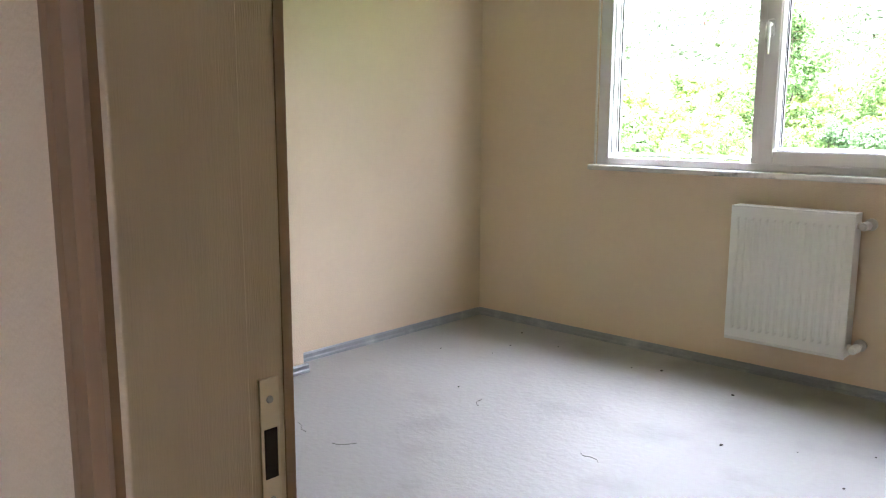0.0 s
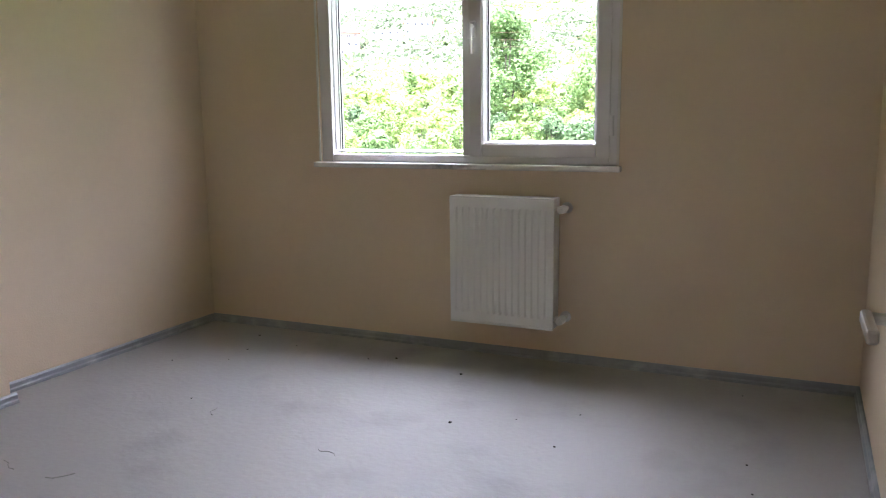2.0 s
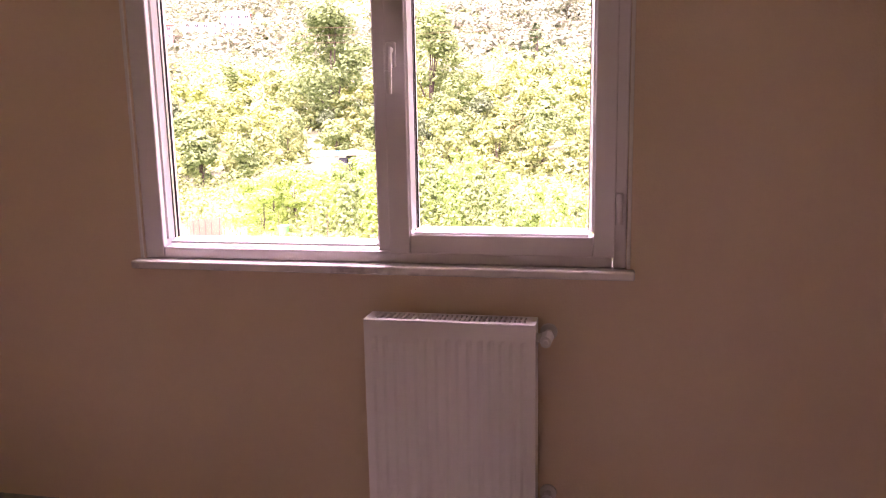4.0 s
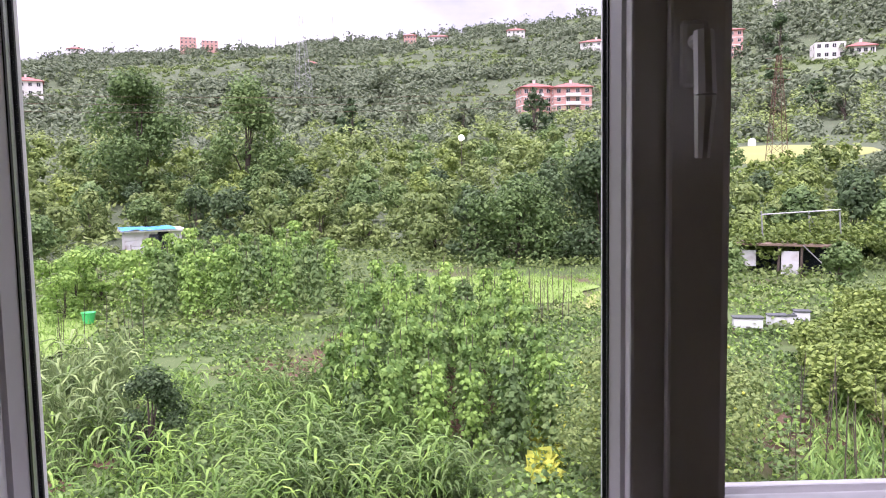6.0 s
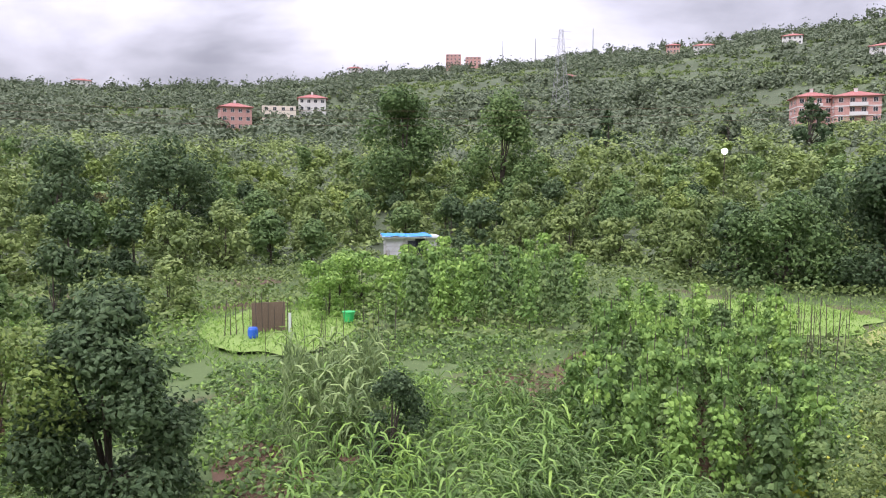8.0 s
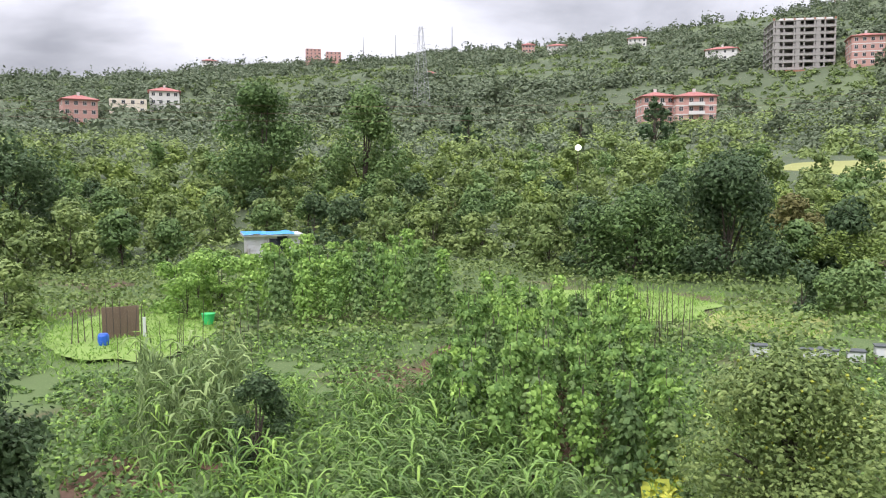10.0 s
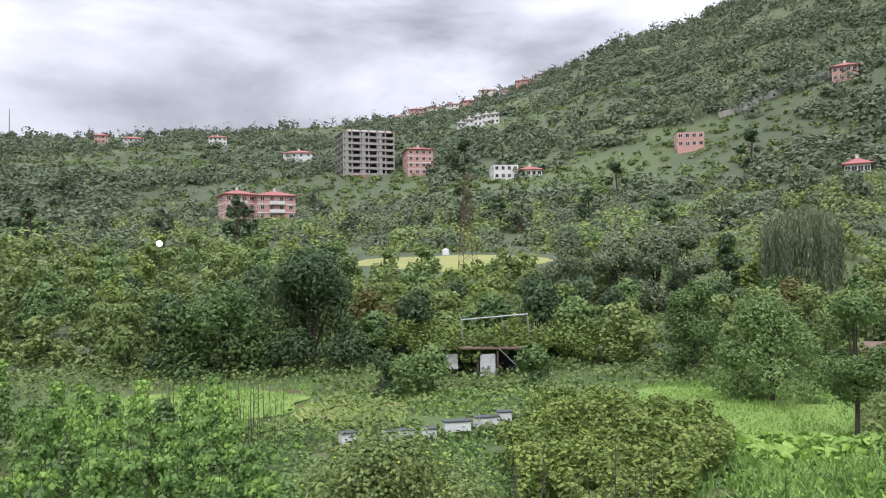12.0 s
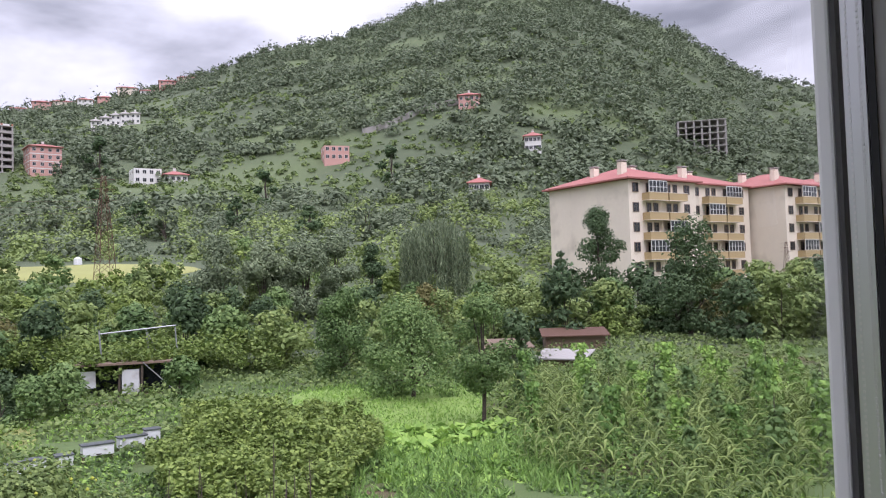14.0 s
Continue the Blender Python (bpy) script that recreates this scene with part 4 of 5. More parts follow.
# the nearer bed: rows running away from the house, bare gaps between
for row in range(8):
    y = 15.5 + 0.5 * (row % 2)
    while y < 29.5:
        x = -3.1 + row * 0.82 + (y - 15) * 0.04 + VR.uniform(-0.12, 0.12)
        if x > -2.6 + 0.35 * max(0, 19 - y):
            put(beans[VR.choice(3)], math.degrees(math.atan2(x, y)), math.hypot(x, y), 0.78 * VR.uniform(0.8, 1.1), VR.uniform(0, 360))
        y += 0.62 * VR.uniform(0.8, 1.2)
plant_poles(53, 72, 21, 36, 1.9, beans, lambda a, r: r > 20 + (62 - a) * 0.5, 0.95)

# bare stakes
stake = tagged(part("stake", Shape().tube((0, 0, -0.2), (0.1, 0.04, 1.9), 0.016, 0.008, 5).tube((0.05, 0.02, 1.1), (0.2, 0.1, 1.6), 0.008, 0.004, 4), M["stick"]), "bare thin wooden garden stake", "stake", "garden stakes")
settle(stake, 6, 30)
for _ in range(46):
    put(stake, VR.uniform(2.5, 11), VR.uniform(27, 32), VR.uniform(0.7, 1.1), VR.uniform(0, 360))
for _ in range(26):
    put(stake, VR.uniform(26, 37), VR.uniform(14.5, 20), VR.uniform(0.7, 1.1), VR.uniform(0, 360))
for _ in range(26):
    put(stake, VR.uniform(-30, -20), VR.uniform(22, 31), VR.uniform(0.6, 0.95), VR.uniform(0, 360))


# low cover: weeds, grass tufts, vines, joined
def cover(name, n, size, mat, label, a0, a1, r0, r1, high, keep=lambda a, r: True, up=0.2, slim=0.6, bias=1.0, wave=0.0):
    pts = []
    while len(pts) < n:
        r, a = math.sqrt(VR.uniform(r0 ** 2, r1 ** 2)), VR.uniform(a0, a1)
        if not keep(a, r):
            continue
        x, y = r * math.sin(radians(a)), r * math.cos(radians(a))
        lump = 0.55 + noise.noise((x * 0.4, y * 0.4, 2.2)) * 1.1 + 0.5 * noise.noise((x * 1.4, y * 1.4, 9.2))
        if lump < 0.1:
            continue
        top = high * lump + wave * max(0, 1 - ((a - (a0 + a1) / 2) / ((a1 - a0) / 2)) ** 2) * max(0, 1 - ((r - (r0 + r1) / 2) / ((r1 - r0) / 2)) ** 2)
        p = at_land(a, r)
        rank = VR.uniform(0.35, 1) ** bias
        pts.append((p.x, p.y, p.z + top * rank, *(0.5 * VR.normal(size=2)), 0.6))
    flat = up > 0
    tagged(part(name, leaf_mesh(name, np.array(pts)[:, :6 if flat else 3], size, LEAF[mat], up, slim), None), label, "plants", kind="stuff")


not_lawn = lambda a, r: not ((-3 < a < 13 and 31 < r < 44) or (-34 < a < -23 and 26 < r < 38) or (36 < a < 50 and 25 < r < 41))
off_beds = lambda a, r: not_lawn(a, r) and not (-10 < a < 8 and 15 < r < 29 and VR.uniform() < 0.75)
def oval(ac, aw, rc, rw):
    return lambda a, r: ((a - ac) / aw) ** 2 + ((r - rc) / rw) ** 2 < 1 + 0.5 * noise.noise((a * 0.5, r * 0.4, 4.4))


cover("weeds", 60000, 0.12, "mid", "mixed green weeds between the beds", -56, 74, 9, 30, 0.45, off_beds, slim=0.8)
cover("weeds", 36000, 0.12, "bright", "bright green weeds between the beds", -56, 74, 9, 40, 0.4, off_beds, slim=0.8)
cover("weeds", 62000, 0.2, "hazel", "rank green weeds between the beds", -56, 74, 28, 64, 0.8, not_lawn, slim=0.8)
cover("grass", 30000, 0.24, "bright", "bright tufts of grass", -50, 74, 10, 45, 0.35, up=-1.5, slim=0.14)
cover("grass", 16000, 0.18, "bright", "bright short grass on the lawns", -34, 50, 26, 43, 0.12, lambda a, r: not not_lawn(a, r) or a > 34, up=-1.2, slim=0.2)
cover("vine_mound", 38000, 0.12, "olive", "dense yellow-green vines over a low mound", 22, 46, 15, 35, 0.8, oval(34, 7.5, 24.5, 6.5), wave=1.0, slim=0.8, bias=0.5)
cover("vine_thicket", 26000, 0.2, "olive", "tangled pale green vines over a thicket", 10, 44, 44, 64, 1.9, oval(27, 11, 54, 6.5), wave=1.2, slim=0.8, bias=0.5)
cover("vine_thicket", 2600, 0.2, "olive", "tangled pale green vines over a hut roof", 20, 31, 43.5, 47, 2.7, oval(25, 5, 45.3, 1.2), slim=0.8, bias=0.25)
cover("reeds", 5000, 0.5, "pale", "pale tall grass among the corn", -28, -21, 16.5, 23, 1.3, up=-2.2, slim=0.07)
cover("weeds_tall", 9000, 0.4, "corn", "tall grass and weeds below the house", 28, 56, 13, 26, 0.8, up=-1.8, slim=0.1)
cover("squash_leaves", 1500, 0.4, "bright", "large pale squash leaves on the lawn", 42, 52, 22, 29, 0.35, slim=0.95)
cover("squash_leaves", 300, 0.28, "yellow", "bright yellow-green squash leaves", 8.3, 10.6, 14.5, 18.5, 0.28, slim=0.95)
cover("hillside_scrub", 30000, 0.55, "hazel", "green scrub on the lower slope", -56, 56, 62, 135, 1.6, lambda a, r: not (15 < a < 31 and 105 < r < 128))


# ---- buildings ----
def hip_roof(x0, x1, y0, y1, z, h, over=0.7):
    x0, x1, y0, y1 = x0 - over, x1 + over, y0 - over, y1 + over
    d = min(x1 - x0, y1 - y0) / 2
    a, b = ((x0 + d, (y0 + y1) / 2), (x1 - d, (y0 + y1) / 2)) if x1 - x0 >= y1 - y0 else (((x0 + x1) / 2, y0 + d), ((x0 + x1) / 2, y1 - d))
    vs = [(x0, y0, z), (x1, y0, z), (x1, y1, z), (x0, y1, z), (*a, z + h), (*b, z + h), (x0, y0, z - 0.2), (x1, y0, z - 0.2), (x1, y1, z - 0.2), (x0, y1, z - 0.2)]
    if x1 - x0 >= y1 - y0:
        fs = [(0, 1, 5, 4), (1, 2, 5), (2, 3, 4, 5), (3, 0, 4)]
    else:
        fs = [(0, 1, 4), (1, 2, 5, 4), (2, 3, 5), (3, 0, 4, 5)]
    return Shape().add(vs, fs + [(9, 8, 7, 6), (0, 6, 7, 1), (1, 7, 8, 2), (2, 8, 9, 3), (3, 9, 6, 0)])


def window_meshes(w, h):
    fr = Shape().box(-w / 2, w / 2, -0.06, 0.02, 0, 0.07).box(-w / 2, w / 2, -0.06, 0.02, h - 0.07, h).box(-w / 2, -w / 2 + 0.07, -0.06, 0.02, 0.07, h - 0.07)
    fr.box(w / 2 - 0.07, w / 2, -0.06, 0.02, 0.07, h - 0.07).box(-0.035, 0.035, -0.06, 0.02, 0.07, h - 0.07)
    pn = Shape().box(-w / 2 + 0.07, w / 2 - 0.07, -0.03, 0.015, 0.07, h - 0.07)
    return fr, pn


WINDOWS = {}


def add_window(parent, w, h, m, frame_mat="white"):
    key = (w, h, frame_mat)
    if key not in WINDOWS:
        fr, pn = window_meshes(w, h)
        WINDOWS[key] = (fr.mesh("window", M[frame_mat]), pn.mesh("pane", M["pane"]))
    fr = part("window", WINDOWS[key][0], None, parent, at=m)
    part("pane", WINDOWS[key][1], None, fr)


def house(az, r, w, d, storeys, wall, label, turn=0.0, sh=2.9, roof="roof", cols=4, roof_h=1.8, band=None, chimneys=1, balcony=False, dz=0.0):
    ob = thing("house", label, "house", facing(az, r, turn, dz))
    h = storeys * sh
    part("wall", Shape().box(-w / 2, w / 2, 0, d, -4, h), M[wall], ob)
    if roof:
        rf = part("roof", hip_roof(-w / 2, w / 2, 0, d, h + 0.2, roof_h), M[roof], ob)
        for k in range(chimneys):
            part("chimney", Shape().box(-0.4, 0.4, -0.4, 0.4, 0, 1.6).box(-0.5, 0.5, -0.5, 0.5, 1.6, 1.75), M["white"], rf, at=pose((k - (chimneys - 1) / 2) * w * 0.4, d * 0.45, h + roof_h * 0.6))
    for s in range(storeys):
        if band and s:
            part("floor_band", Shape().box(-w / 2 - 0.12, w / 2 + 0.12, -0.12, d + 0.12, s * sh - 0.15, s * sh + 0.15), M[band], ob)
        for k in range(cols):
            add_window(ob, 1.3, 1.4, pose(-w / 2 + w * (k + 0.5) / cols, -0.02, s * sh + 1.0))
        for side in (-1, 1):
            for q in (0.28, 0.72):
                add_window(ob, 1.3, 1.4, pose(side * (w / 2 + 0.02), d * q, s * sh + 1.0, 0, 0, 90 * side))
        if balcony and s:
            part("balcony", Shape().box(-w * 0.2, w * 0.2, -1.2, -0.13, s * sh - 0.12, s * sh + 0.05).box(-w * 0.2, w * 0.2, -1.2, -1.1, s * sh + 0.05, s * sh + 0.95), M["white"], ob)
    return ob


house(8.2, 262, 9.8, 10, 3, "pink", "salmon three-storey house with red hipped roof on the slope", 14, band="white", balcony=True, dz=0.6)
house(10.7, 258, 12, 10, 3, "pink", "salmon three-storey house with red hipped roof, newer wing", 10, 2.7, band="white", balcony=True, dz=0.6)
house(21.0, 348, 11.5, 12, 4, "pink", "salmon four-storey house with red roof beside a tower", 12, 2.9, band="white")
house(12.2, 420, 15, 10, 2, "white", "white two-storey house with a red roof", -8)
house(6.7, 560, 12, 8, 2, "white", "small pale house on the ridge")
house(1.2, 600, 14, 8, 2, "white", "pale house among trees on the ridge")
house(-0.8, 600, 9, 8, 3, "pink", "small salmon house on the ridge")
house(-26.0, 330, 11, 9, 3, "white", "white three-storey house below the ridge")
house(-28.3, 320, 13, 9, 2, "cream", "cream house with a flat roof below the ridge", roof=None)
house(-31.2, 300, 11, 9, 3, "pink", "brick-red house below the ridge", 8)
house(-37.5, 420, 14, 9, 1, "white", "long low white house in the valley mist")
house(-16.0, 690, 13, 10, 4, "pink", "red apartment house on the ridge line", roof=None, dz=2)
house(-14.6, 690, 13, 10, 3, "pink", "lower red apartment house on the ridge line", roof=None, dz=2)
house(-8.0, 480, 10, 8, 1, "pink", "small house with brick-red roof among trees")
house(-41, 690, 14, 9, 2, "white", "pale house on the misty ridge", dz=1)
house(-23, 690, 12, 9, 2, "white", "pale house on the misty ridge", dz=1)
house(27.2, 300, 9.5, 9, 2, "white", "unfinished white house with open upper floor", 12, roof=None)
house(29.0, 296, 8, 8, 1, "white", "white house annexe with a brown roof", 8)
house(40.1, 300, 9.5, 8, 2, "pink", "unfinished brick house on the steep slope", 10, roof=None, dz=1.5)
house(49.8, 335, 9, 8, 2, "pink", "salmon house above a retaining wall", 0)
house(54.3, 290, 6, 7, 2, "white", "small white house on terraces", 0)
house(50.3, 230, 6, 7, 1, "white", "low white house among hazel terraces", 0)
for k in range(9):
    house(19.5 + k * 1.3, 660 + (k % 3) * 12, 11 + (k % 3) * 2, 9, 1 + k % 2, ("white", "pink", "cream")[k % 3], "village house along the ridge", cols=3, dz=1)
for k in range(5):
    house(24.0 + k * 0.62, 470, 5, 6, 2, "white", "white terrace house with dark roof", cols=2, roof="concrete")
wall_ob = thing("retaining_wall", "grey stone retaining wall on the steep slope", "wall")
for k in range(9):
    a, b = at_land(42 + k * 0.9, 330 + k * 2), at_land(42.9 + k * 0.9, 332 + k * 2)
    part("wall_section", Shape().add([a + Vector((0, 0, -2)), b + Vector((0, 0, -2)), b + Vector((0, 0, 3)), a + Vector((0, 0, 3)), a + Vector((0.3, 0.8, -2)), b + Vector((0.3, 0.8, -2)), b + Vector((0.3, 0.8, 3)), a + Vector((0.3, 0.8, 3))],
                                     [(0, 1, 2, 3), (5, 4, 7, 6), (3, 2, 6, 7), (0, 4, 5, 1), (1, 5, 6, 2), (0, 3, 7, 4)]), M["concrete"], wall_ob)


def skeleton_tower(az, r, w, d, storeys, label, turn, walls=True, sh=2.75, dz=0.0):
    ob = thing("unfinished_tower", label, "building", facing(az, r, turn, dz))
    for s in range(storeys + 1):
        part("slab", Shape().box(-w / 2, w / 2, 0, d, s * sh - 0.15, s * sh + 0.15), M["concrete"], ob)
    nx, ny = 7, 4
    col = Shape().box(-0.3, 0.3, -0.3, 0.3, -5, storeys * sh).mesh("column", M["concrete"])
    for i in range(nx):
        for j in range(ny):
            part("column", col, None, ob, at=pose(-w / 2 + 0.5 + i * (w - 1) / (nx - 1), 0.5 + j * (d - 1) / (ny - 1), 0))
    if walls:
        part("core", Shape().box(-w / 2 + 1.5, w / 2 - 1.5, d * 0.35, d - 1.2, 0, storeys * sh), M["concrete"], ob)
        infill = Shape().box(-0.85, 0.85, -0.1, 0.1, 0.15, sh - 0.16).mesh("infill_wall", M["concrete"])
        low_wall = Shape().box(-1.6, 1.6, -0.1, 0.1, 0.16, 0.95).mesh("parapet", M["concrete"])
        for s in range(storeys):
            for i in range(nx - 1):
                part("parapet", low_wall, None, ob, at=pose(-w / 2 + 0.5 + (i + 0.5) * (w - 1) / (nx - 1), 0.3, s * sh))
                if i % 2 == 0:
                    part("infill_wall", infill, None, ob, at=pose(-w / 2 + 0.5 + (i + 0.5) * (w - 1) / (nx - 1) - 0.5, 0.25, s * sh))
            part("side_wall", Shape().box(w / 2 - 0.2, w / 2, 1.5, d * 0.45, s * sh + 0.15, (s + 1) * sh - 0.16), M["concrete"], ob)
        part("lower_wall", Shape().box(-w * 0.3, 0, -2, -0.3, -3, 2.2), M["brick"], ob, "red brick lean-to")
        part("roof", Shape().box(-w / 2 + 3, w / 2 - 1, 2, d - 2, storeys * sh + 0.16, storeys * sh + 1.2), M["white"], ob, "white roof structure")
        for k in range(7):
            part("parapet_post", Shape().box(-0.3, 0.3, -0.3, 0.3, 0.16, 1.0), M["brick"], ob, at=pose(-w / 2 + 0.5 + k * (w - 1) / 6, 0.4, storeys * sh))
    return ob


skeleton_tower(17.3, 352, 24, 18, 8, "unfinished grey concrete apartment tower with open floors", 14, dz=-2)
skeleton_tower(66.0, 330, 19, 12, 5, "bare concrete building frame on the slope", 5, False, 2.6, dz=1)


def block(corner_az, corner_r, units, label):
    """Five-storey cream apartment block: gable end, projecting balconies, red roof."""
    p = at_land(corner_az, corner_r)
    z0 = EYE_Z - 0.008 * corner_r
    ob = thing("apartment_block", label, "building", pose(p.x, p.y, z0, 0, 0, -13))
    sh, d, uw = 2.68, 15.5, 13.9
    h = 5 * sh
    for u in range(units):
        off = 0.9 * u
        x0 = u * uw
        part("wall", Shape().box(x0, x0 + uw - 0.01, off, d + off, -4, h), M["cream"], ob)
        rf = part("roof", hip_roof(x0, x0 + uw, off, d + off, h + 0.25 - 0.04 * u, 2.6, 0.8 if u == 0 else 0.6), M["roof"], ob, "red sheet roof")
        for cx, cy in ((2.2, 3.0), (3.5, 9.5), (8.0, 6.5), (11, 9.0)):
            ch = part("chimney", Shape().box(-0.55, 0.55, -0.4, 0.4, -0.5, 1.9), M["cream"], rf, at=pose(x0 + cx, off + cy, h + 0.9))
            part("chimney_cap", Shape().box(-0.65, 0.65, -0.5, 0.5, 2.05, 2.2).box(-0.5, -0.4, -0.3, 0.3, 1.9, 2.05).box(0.4, 0.5, -0.3, 0.3, 1.9, 2.05), M["concrete"], ch)
        for s in range(5):
            z = s * sh
            add_window(ob, 1.2, 1.3, pose(x0 + 1.3, off - 0.02, z + 1.0), "plank")
            add_window(ob, 1.2, 1.3, pose(x0 + 11.9, off - 0.02, z + 1.0), "plank")
            for k, bx in enumerate((4.5, 8.6)):
                add_window(ob, 0.9, 2.0, pose(x0 + bx - 0.6, off - 0.02, z + 0.3), "plank")
                add_window(ob, 0.9, 1.4, pose(x0 + bx + 0.8, off - 0.02, z + 0.9), "plank")
                if s == 0 and k == 0:
                    continue
                b = part("balcony", Shape().box(-1.9, 1.9, -1.3, -0.03, -0.12, 0.02).box(-1.9, 1.9, -1.3, -1.2, 0.02, 0.85).box(-1.9, -1.8, -1.2, -0.03, 0.02, 0.85).box(1.8, 1.9, -1.2, -0.03, 0.02, 0.85), M["ochre"], ob, at=pose(x0 + bx, off, z + 0.05))
                part("balcony_rim", Shape().box(-1.95, 1.95, -1.34, -1.16, 0.852, 0.93).box(-1.95, 1.95, -1.34, -0.03, -0.2, -0.122), M["cream"], b)
                if (s + k * 2 + u) % 3 == 1:
                    g = Shape()
                    for q in range(6):
                        g.box(-1.85 + q * 0.72, -1.77 + q * 0.72, -1.28, -1.2, 0.94, 2.4)
                    g.box(-1.85, 1.83, -1.28, -1.2, 2.4, 2.5).box(-1.85, 1.83, -1.28, -1.2, 1.6, 1.66)
                    gl = part("balcony_glazing", g, M["white"], b, "white glazed balcony enclosure")
                    part("pane", Shape().box(-1.8, 1.8, -1.25, -1.23, 0.94, 2.4), M["pane"], gl)
    return ob


block(60.8, 108, 2, "five-storey cream apartment block with ochre balconies and red roof")
block(71.0, 128, 2, "second cream apartment block with brown-red roof behind")

# ---- sheds, hives, poles ----
shed = thing("tarp_shed", "low plank shed with a bright blue tarpaulin roof", "shed", facing(-18.9, 61, 6) @ Matrix.Scale(0.9, 4))
part("wall", Shape().box(-2.2, 0.3, 0, 0.1, -0.4, 1.75).box(1.2, 2.2, 0, 0.1, -0.4, 1.75).box(-2.2, -2.1, 0.1, 3, -0.4, 1.75).box(2.1, 2.2, 0.1, 3, -0.4, 1.75).box(-2.1, 2.1, 2.9, 3, -0.4, 1.75), M["sheet"], shed)
for z in (0.2, 0.65, 1.1, 1.5):
    part("plank", Shape().box(-2.24, 0.3, -0.04, -0.003, z, z + 0.36), M["sheet"], shed)
part("door", Shape().box(-0.35, 0.35, -0.12, -0.06, -0.2, 1.55, 0.01), M["cloth_and_shade"], shed, "dark cloth over the doorway")
# near-black sheet paints the shade inside the open doorway
part("doorway", Shape().box(0.3, 1.2, 0.4, 0.45, -0.4, 1.7), M["cloth_and_shade"], shed)
part("roof", Shape().box(-2.5, 2.5, -0.4, 3.3, 1.76, 1.95, 0.03), M["sheet"], shed)
bm_pts, n = [], 14
for i in range(n + 1):
    for j in range(8):
        u, w_ = i / n, j / 7
        bm_pts.append((-2.5 + 4.2 * u, -0.48 + 3.6 * w_, 2.0 + 0.22 * abs(noise.noise((u * 5, w_ * 4, 0.3))) + (-0.1 if j == 0 else 0)))
tp = Shape().add(bm_pts, [(i * 8 + j, (i + 1) * 8 + j, (i + 1) * 8 + j + 1, i * 8 + j + 1) for i in range(n) for j in range(7)])
part("tarpaulin", tp, M["tarp"], shed, "wrinkled blue tarpaulin")


def hive(w, lid):
    ob = thing("beehive", "white wooden beehive box with a dark flat lid", "beehive", group="beehives")
    part("box", Shape().box(-w / 2, w / 2, -0.25, 0.25, 0.1, 0.5, 0.01), M["hive"], ob)
    part("lid", Shape().box(-w / 2 - 0.04, w / 2 + 0.04, -0.29, 0.29, 0.502, 0.56, 0.01), M[lid], ob, "dark weathered lid")
    part("entrance", Shape().box(-0.1, 0.1, -0.258, -0.2505, 0.13, 0.17), M["hole"], ob)
    part("stand", Shape().box(-w / 2, -w / 2 + 0.06, -0.2, 0.2, -0.2, 0.098).box(w / 2 - 0.06, w / 2, -0.2, 0.2, -0.2, 0.098), M["plank"], ob)
    return ob


for k, (az, r, w_, t, dz) in enumerate(((15.4, 27.2, 0.6, 20, 0.25), (18.4, 27.3, 0.6, 5, 0.15), (21.2, 27.5, 0.6, 8, 0.2), (23.2, 28.2, 1.15, 12, 0.3), (25.0, 28.7, 0.65, 14, 0.4), (26.6, 29.2, 0.6, 10, 0.6), (19.6, 27.6, 0.7, 0, 0.1), (25.8, 28.9, 0.5, 12, 0.4))):
    hive(w_, "hive_lid").matrix_basis = facing(az, r, t, dz * 0.6 - 0.08) @ Matrix.Scale(0.82, 4)

pen = thing("timber_hut", "dark patched hut under vines with a pipe frame", "shed", facing(25.2, 44.5, -6, 0.1))
part("back_wall", Shape().box(-2.6, 2.6, 1.5, 1.6, -0.5, 1.5), M["cloth_and_shade"], pen)
part("pale_panel", Shape().box(-0.15, 0.7, -0.1, 0.0, 0.0, 1.25, 0.01), M["sheet"], pen, "pale sheet panel")
part("pale_panel", Shape().box(-2.4, -1.4, -0.1, 0.0, 0.4, 1.25, 0.01), M["sheet"], pen, "pale sheet panel")
part("roof", Shape().box(-2.8, 2.9, -0.3, 1.8, 1.52, 1.62), M["plank"], pen)
for x in (-2.6, -0.3, 0.8, 2.6):
    part("post", Shape().tube((x, -0.15, -0.6), (x + 0.05, -0.15, 1.52), 0.07, n=6), M["stick"], pen)
part("prop", Shape().tube((0.9, -0.3, 1.6), (2.3, -0.3, 0.2), 0.03, n=5), M["steel"], pen)
pipe = thing("pipe_frame", "rusty bent pipe frame standing above the hut", "frame", facing(26.1, 46.5, -6))
for x in (-2.0, 0.4, 1.9):
    part("leg", Shape().tube((x + 0.25, 0, -0.3), (x, 0, 3.3), 0.045, n=6), M["steel"], pipe)
part("top_bar", Shape().tube((-2.0, 0, 3.1), (1.95, 0, 3.4), 0.045, n=6), M["steel"], pipe)
part("brace", Shape().tube((0.4, 0, 3.2), (0.9, 0, 2.0), 0.03, n=5), M["steel"], pipe)

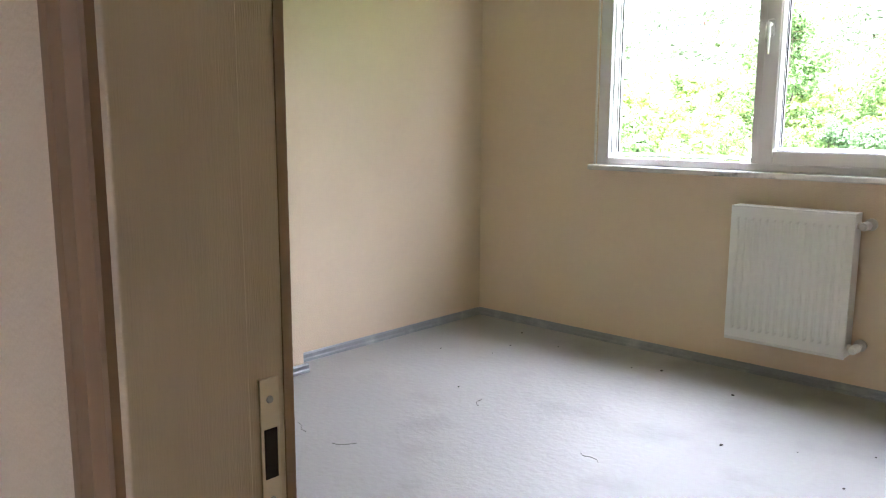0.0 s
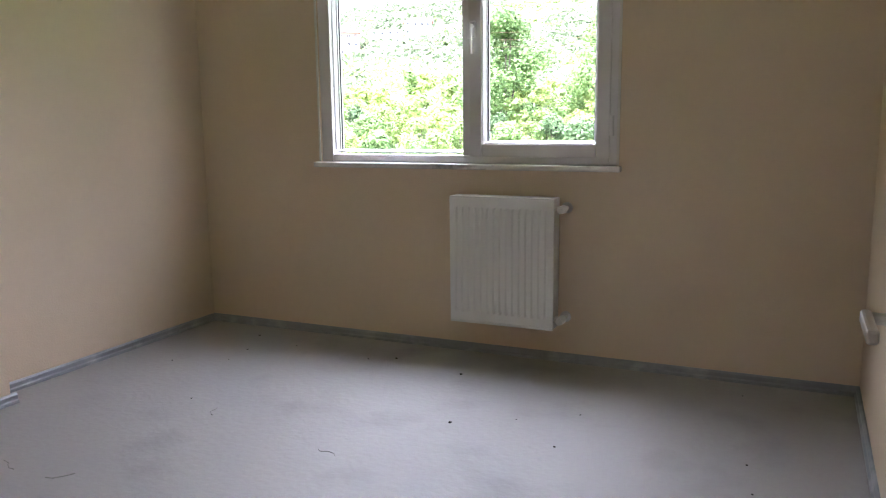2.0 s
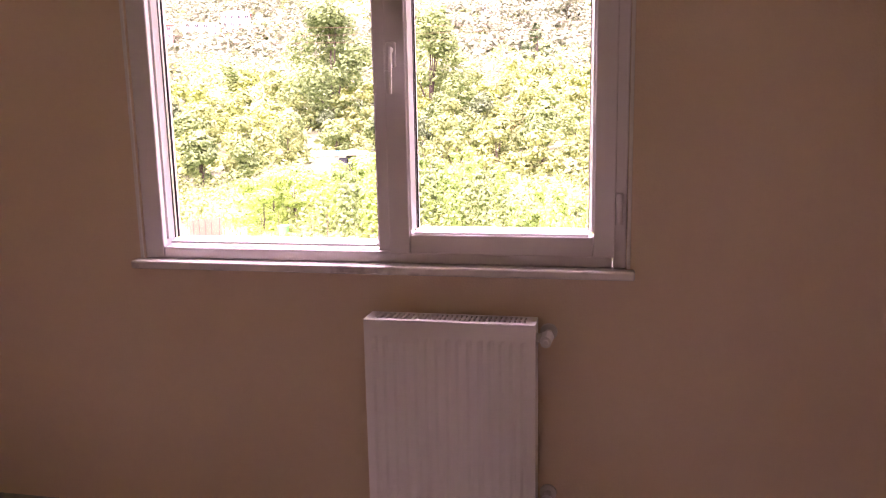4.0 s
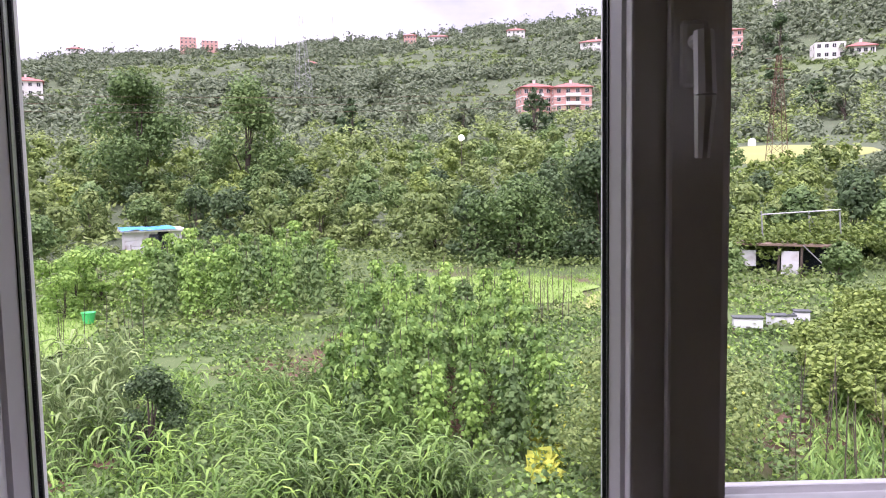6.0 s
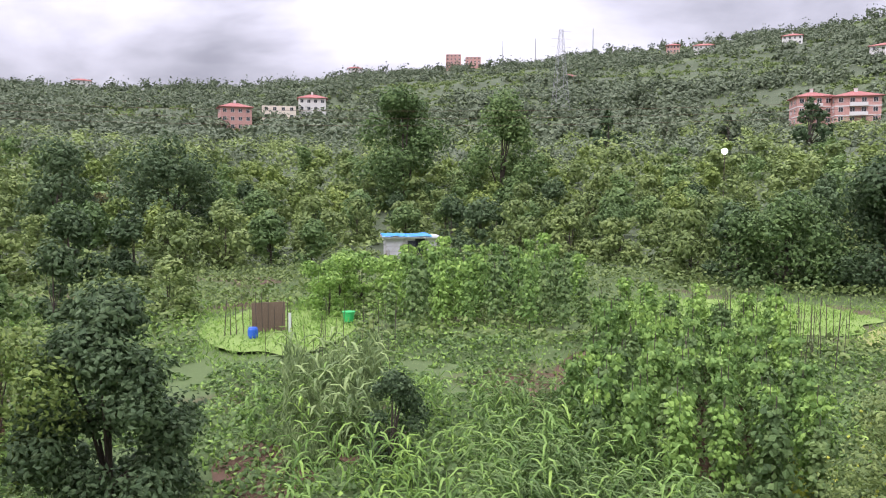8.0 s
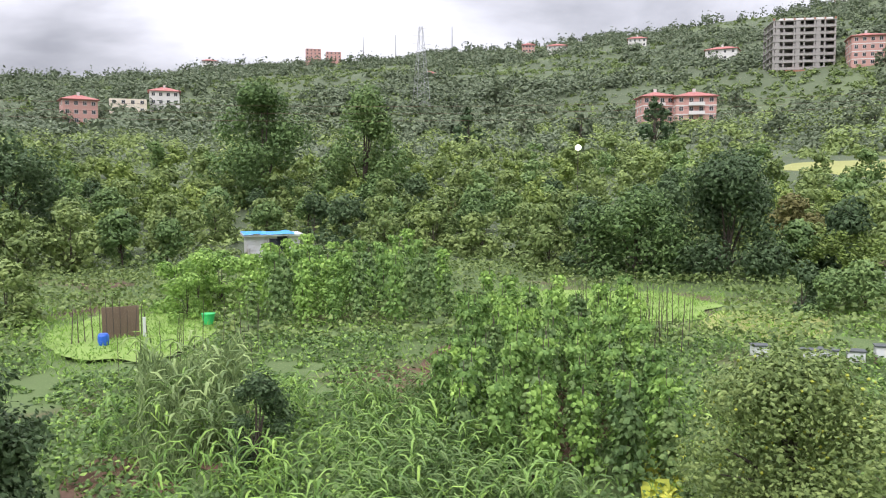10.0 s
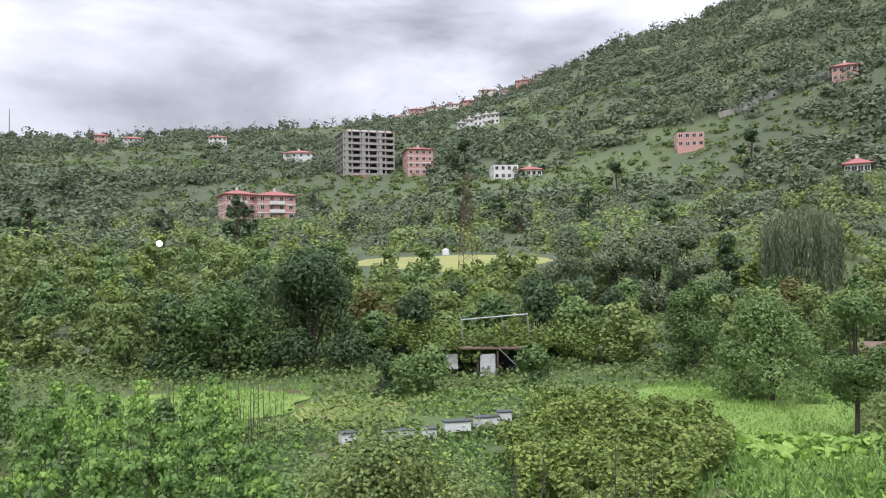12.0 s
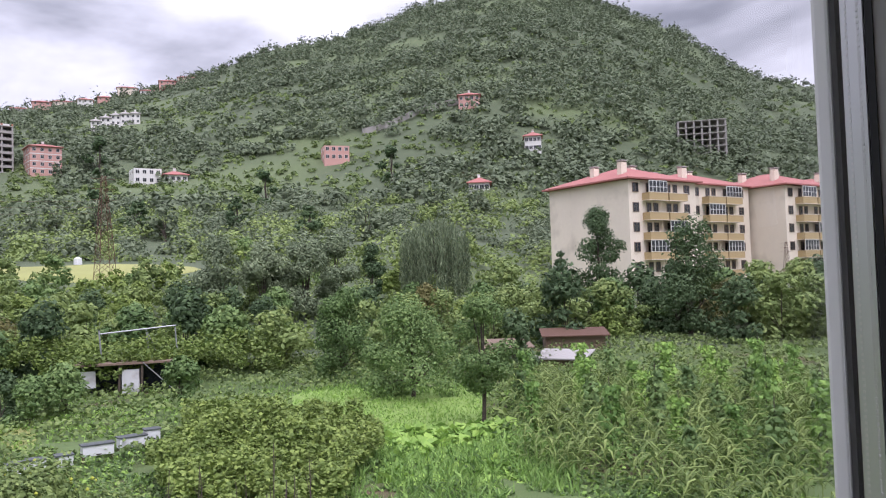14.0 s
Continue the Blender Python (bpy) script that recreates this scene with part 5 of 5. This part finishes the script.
for az, r, w_, d_, h_, turn, mat, rf, label in ((51.8, 54, 2.8, 2.5, 0.9, 8, "brick", "plank", "low brick shed with a brown roof"), (55.4, 48, 2.7, 1.5, 0.75, -20, "plank", "concrete", "lean-to with a whitish sheet roof"), (56.6, 57, 4.2, 2.2, 1.3, 6, "plank", "rust", "patched shed with rusty red and blue-grey roof")):
    ob = thing("garden_shed", label, "shed", facing(az, r, turn, -0.3))
    part("wall", Shape().box(-w_ / 2, w_ / 2, 0, d_, -0.6, h_), M[mat], ob)
    part("roof", Shape().add([(-w_ / 2 - 0.3, -0.4, h_ + 0.02), (w_ / 2 + 0.3, -0.4, h_ + 0.02), (w_ / 2 + 0.3, d_ + 0.3, h_ + 0.4), (-w_ / 2 - 0.3, d_ + 0.3, h_ + 0.4), (-w_ / 2 - 0.3, -0.4, h_ + 0.1), (w_ / 2 + 0.3, -0.4, h_ + 0.1), (w_ / 2 + 0.3, d_ + 0.3, h_ + 0.48), (-w_ / 2 - 0.3, d_ + 0.3, h_ + 0.48)],
                             [(3, 2, 1, 0), (4, 5, 6, 7), (0, 1, 5, 4), (1, 2, 6, 5), (2, 3, 7, 6), (3, 0, 4, 7)]), M[rf], ob)
    for x in (-w_ / 2 - 0.2, w_ / 2 + 0.2):
        part("post", Shape().tube((x, -0.3, -0.6), (x, -0.3, h_), 0.05, n=6), M["stick"], ob)

cage = thing("wire_pen", "small brown wire and stick pen on the lawn", "pen", facing(-29.8, 31, 10))
for k in range(12):
    x = -1.3 + k * 0.24
    part("stick", Shape().tube((x, VR.uniform(-0.1, 0.1), -0.1), (x + VR.uniform(-0.15, 0.15), 0.1, VR.uniform(1.0, 1.7)), 0.02, 0.012, 5), M["stick"], cage)
part("panel", Shape().box(-0.2, 1.1, 0.3, 0.34, 0, 1.2), M["plank"], cage)
part("pale_board", Shape().box(1.15, 1.25, -0.1, -0.04, 0, 0.8), M["hive"], cage)
tagged(part("barrel", Shape().tube((0, 0, 0), (0, 0, 0.12), 0.16, 0.19, 14).tube((0, 0, 0.12), (0, 0, 0.36), 0.19, 0.19, 14).tube((0, 0, 0.36), (0, 0, 0.44), 0.19, 0.15, 14), M["bluebarrel"], at=facing(-30.2, 30, 0, 0.02)), "small blue plastic barrel on the grass", "barrel")
tagged(part("bucket", Shape().tube((0, 0, 0), (0, 0, 0.4), 0.2, 0.26, 14).tube((0, 0, 0.4), (0, 0, 0.43), 0.28, 0.28, 14), M["greenplastic"], at=facing(-23.4, 33, 0, 0.1)), "bright green plastic bucket on the path", "bucket")

pole = thing("utility_pole", "rust-brown double utility pole with a lamp arm", "utility pole", facing(-46.8, 19.6, 0))
part("post", Shape().tube((0, 0, -0.4), (0, 0, 4.4), 0.1, 0.085, 10), M["rust"], pole)
part("post", Shape().tube((0.2, 0.1, -0.4), (0.16, 0.1, 4.3), 0.06, 0.05, 8), M["rust"], pole)
part("lamp_arm", Shape().tube((0, 0, 4.2), (-1.1, -0.3, 4.35), 0.03, n=7), M["steel"], pole)
part("lamp_head", Shape().box(-1.5, -1.0, -0.42, -0.2, 4.3, 4.4, 0.03), M["steel"], pole)
for x in (-0.18, 0.22):
    part("insulator", Shape().tube((x, 0, 4.05), (x, 0, 4.2), 0.05, 0.03, 8), M["hive"], pole)
# glowing globe and its post are added to imitate a reflected glint
lamp = thing("street_lamp", "glowing globe on a post, imitating a glint above the grove", "street lamp", facing(2.8, 100))
lz = EYE_Z + 0.049 * 100 - lie(2.8, 100)
part("post", Shape().tube((0, 0, -0.5), (0, 0, lz - 0.3), 0.05, 0.04, 8), M["stick"], lamp)
bm = bmesh.new()
bmesh.ops.create_icosphere(bm, subdivisions=3, radius=0.33, matrix=Matrix.Translation((0, 0, lz)))
me = bpy.data.meshes.new("glint_globe")
bm.to_mesh(me)
bm.free()
me.materials.append(M["glint"])
part("glint_globe", me, None, lamp, "glowing white globe")


def pylon(az, r, h, w, label, dz=0.0):
    ob = thing("lattice_pylon", label, "pylon", facing(az, r, 20, dz))
    corner = lambda k, t: Vector(((w / 2 * (1 - 0.8 * t)) * (1, -1, -1, 1)[k], (w / 2 * (1 - 0.8 * t)) * (1, 1, -1, -1)[k], h * t))
    th = w * (0.019 if r < 150 else 0.014)
    for k in range(4):
        part("leg", Shape().tube(corner(k, 0), corner(k, 1), th, th * 0.7, 4), M["rust" if r < 150 else "steel"], ob)
        s = Shape()
        for q in range(9):
            s.tube(corner(k, q / 9), corner((k + 1) % 4, (q + 1) / 9), th * 0.55, n=4).tube(corner((k + 1) % 4, q / 9), corner(k, (q + 1) / 9), th * 0.55, n=4)
        part("bracing", s, M["rust" if r < 150 else "steel"], ob)
    for t in (0.78, 0.88, 0.97):
        part("cross_arm", Shape().tube((-w * 0.7, 0, h * t), (w * 0.7, 0, h * t), th * 0.6, n=4), M["rust" if r < 150 else "steel"], ob)


pylon(24.3, 106, 13.6, 2.2, "brown lattice power pylon on the slope")
pylon(-8.4, 330, 33, 6, "grey lattice power pylon on the hill")
pylon(70.9, 105, 5.5, 1.0, "thin lattice pole beside the apartment block", dz=0)
for az in (-12.5, -10.2, -6.2):
    mast = at_land(az, 690)
    tagged(part("ridge_mast", Shape().tube((0, 0, -1), (0, 0, 22), 0.5, 0.25, 6), M["steel"], at=pose(*mast)), "thin mast on the far ridge", "mast", "ridge masts")
# wires sagging across the valley
for k, dz in enumerate((0.0, 0.7, 1.4)):
    a, b = at_land(-50, 90), at_land(24.3, 106)
    a.z, b.z = EYE_Z + 7.0 + dz, EYE_Z + 9.5 + dz
    s = Shape()
    last = None
    for q in range(25):
        t = q / 24
        p = a.lerp(b, t)
        p.z -= 5.0 * 4 * t * (1 - t) * 0.35
        if last is not None:
            s.tube(last, p, 0.012, n=4, caps=False)
        last = p
    tagged(part("power_line", s, M["rust"]), "thin sagging power line across the valley", "cable", "power lines")
tagged(part("white_tank", Shape().tube((0, 0, -0.2), (0, 0, 0.7), 0.6, 0.55, 14).tube((0, 0, 0.7), (0, 0, 0.95), 0.55, 0.2, 14), M["hive"], at=facing(22.7, 127, 0, 0.1)), "white domed tank at the field's edge", "tank")
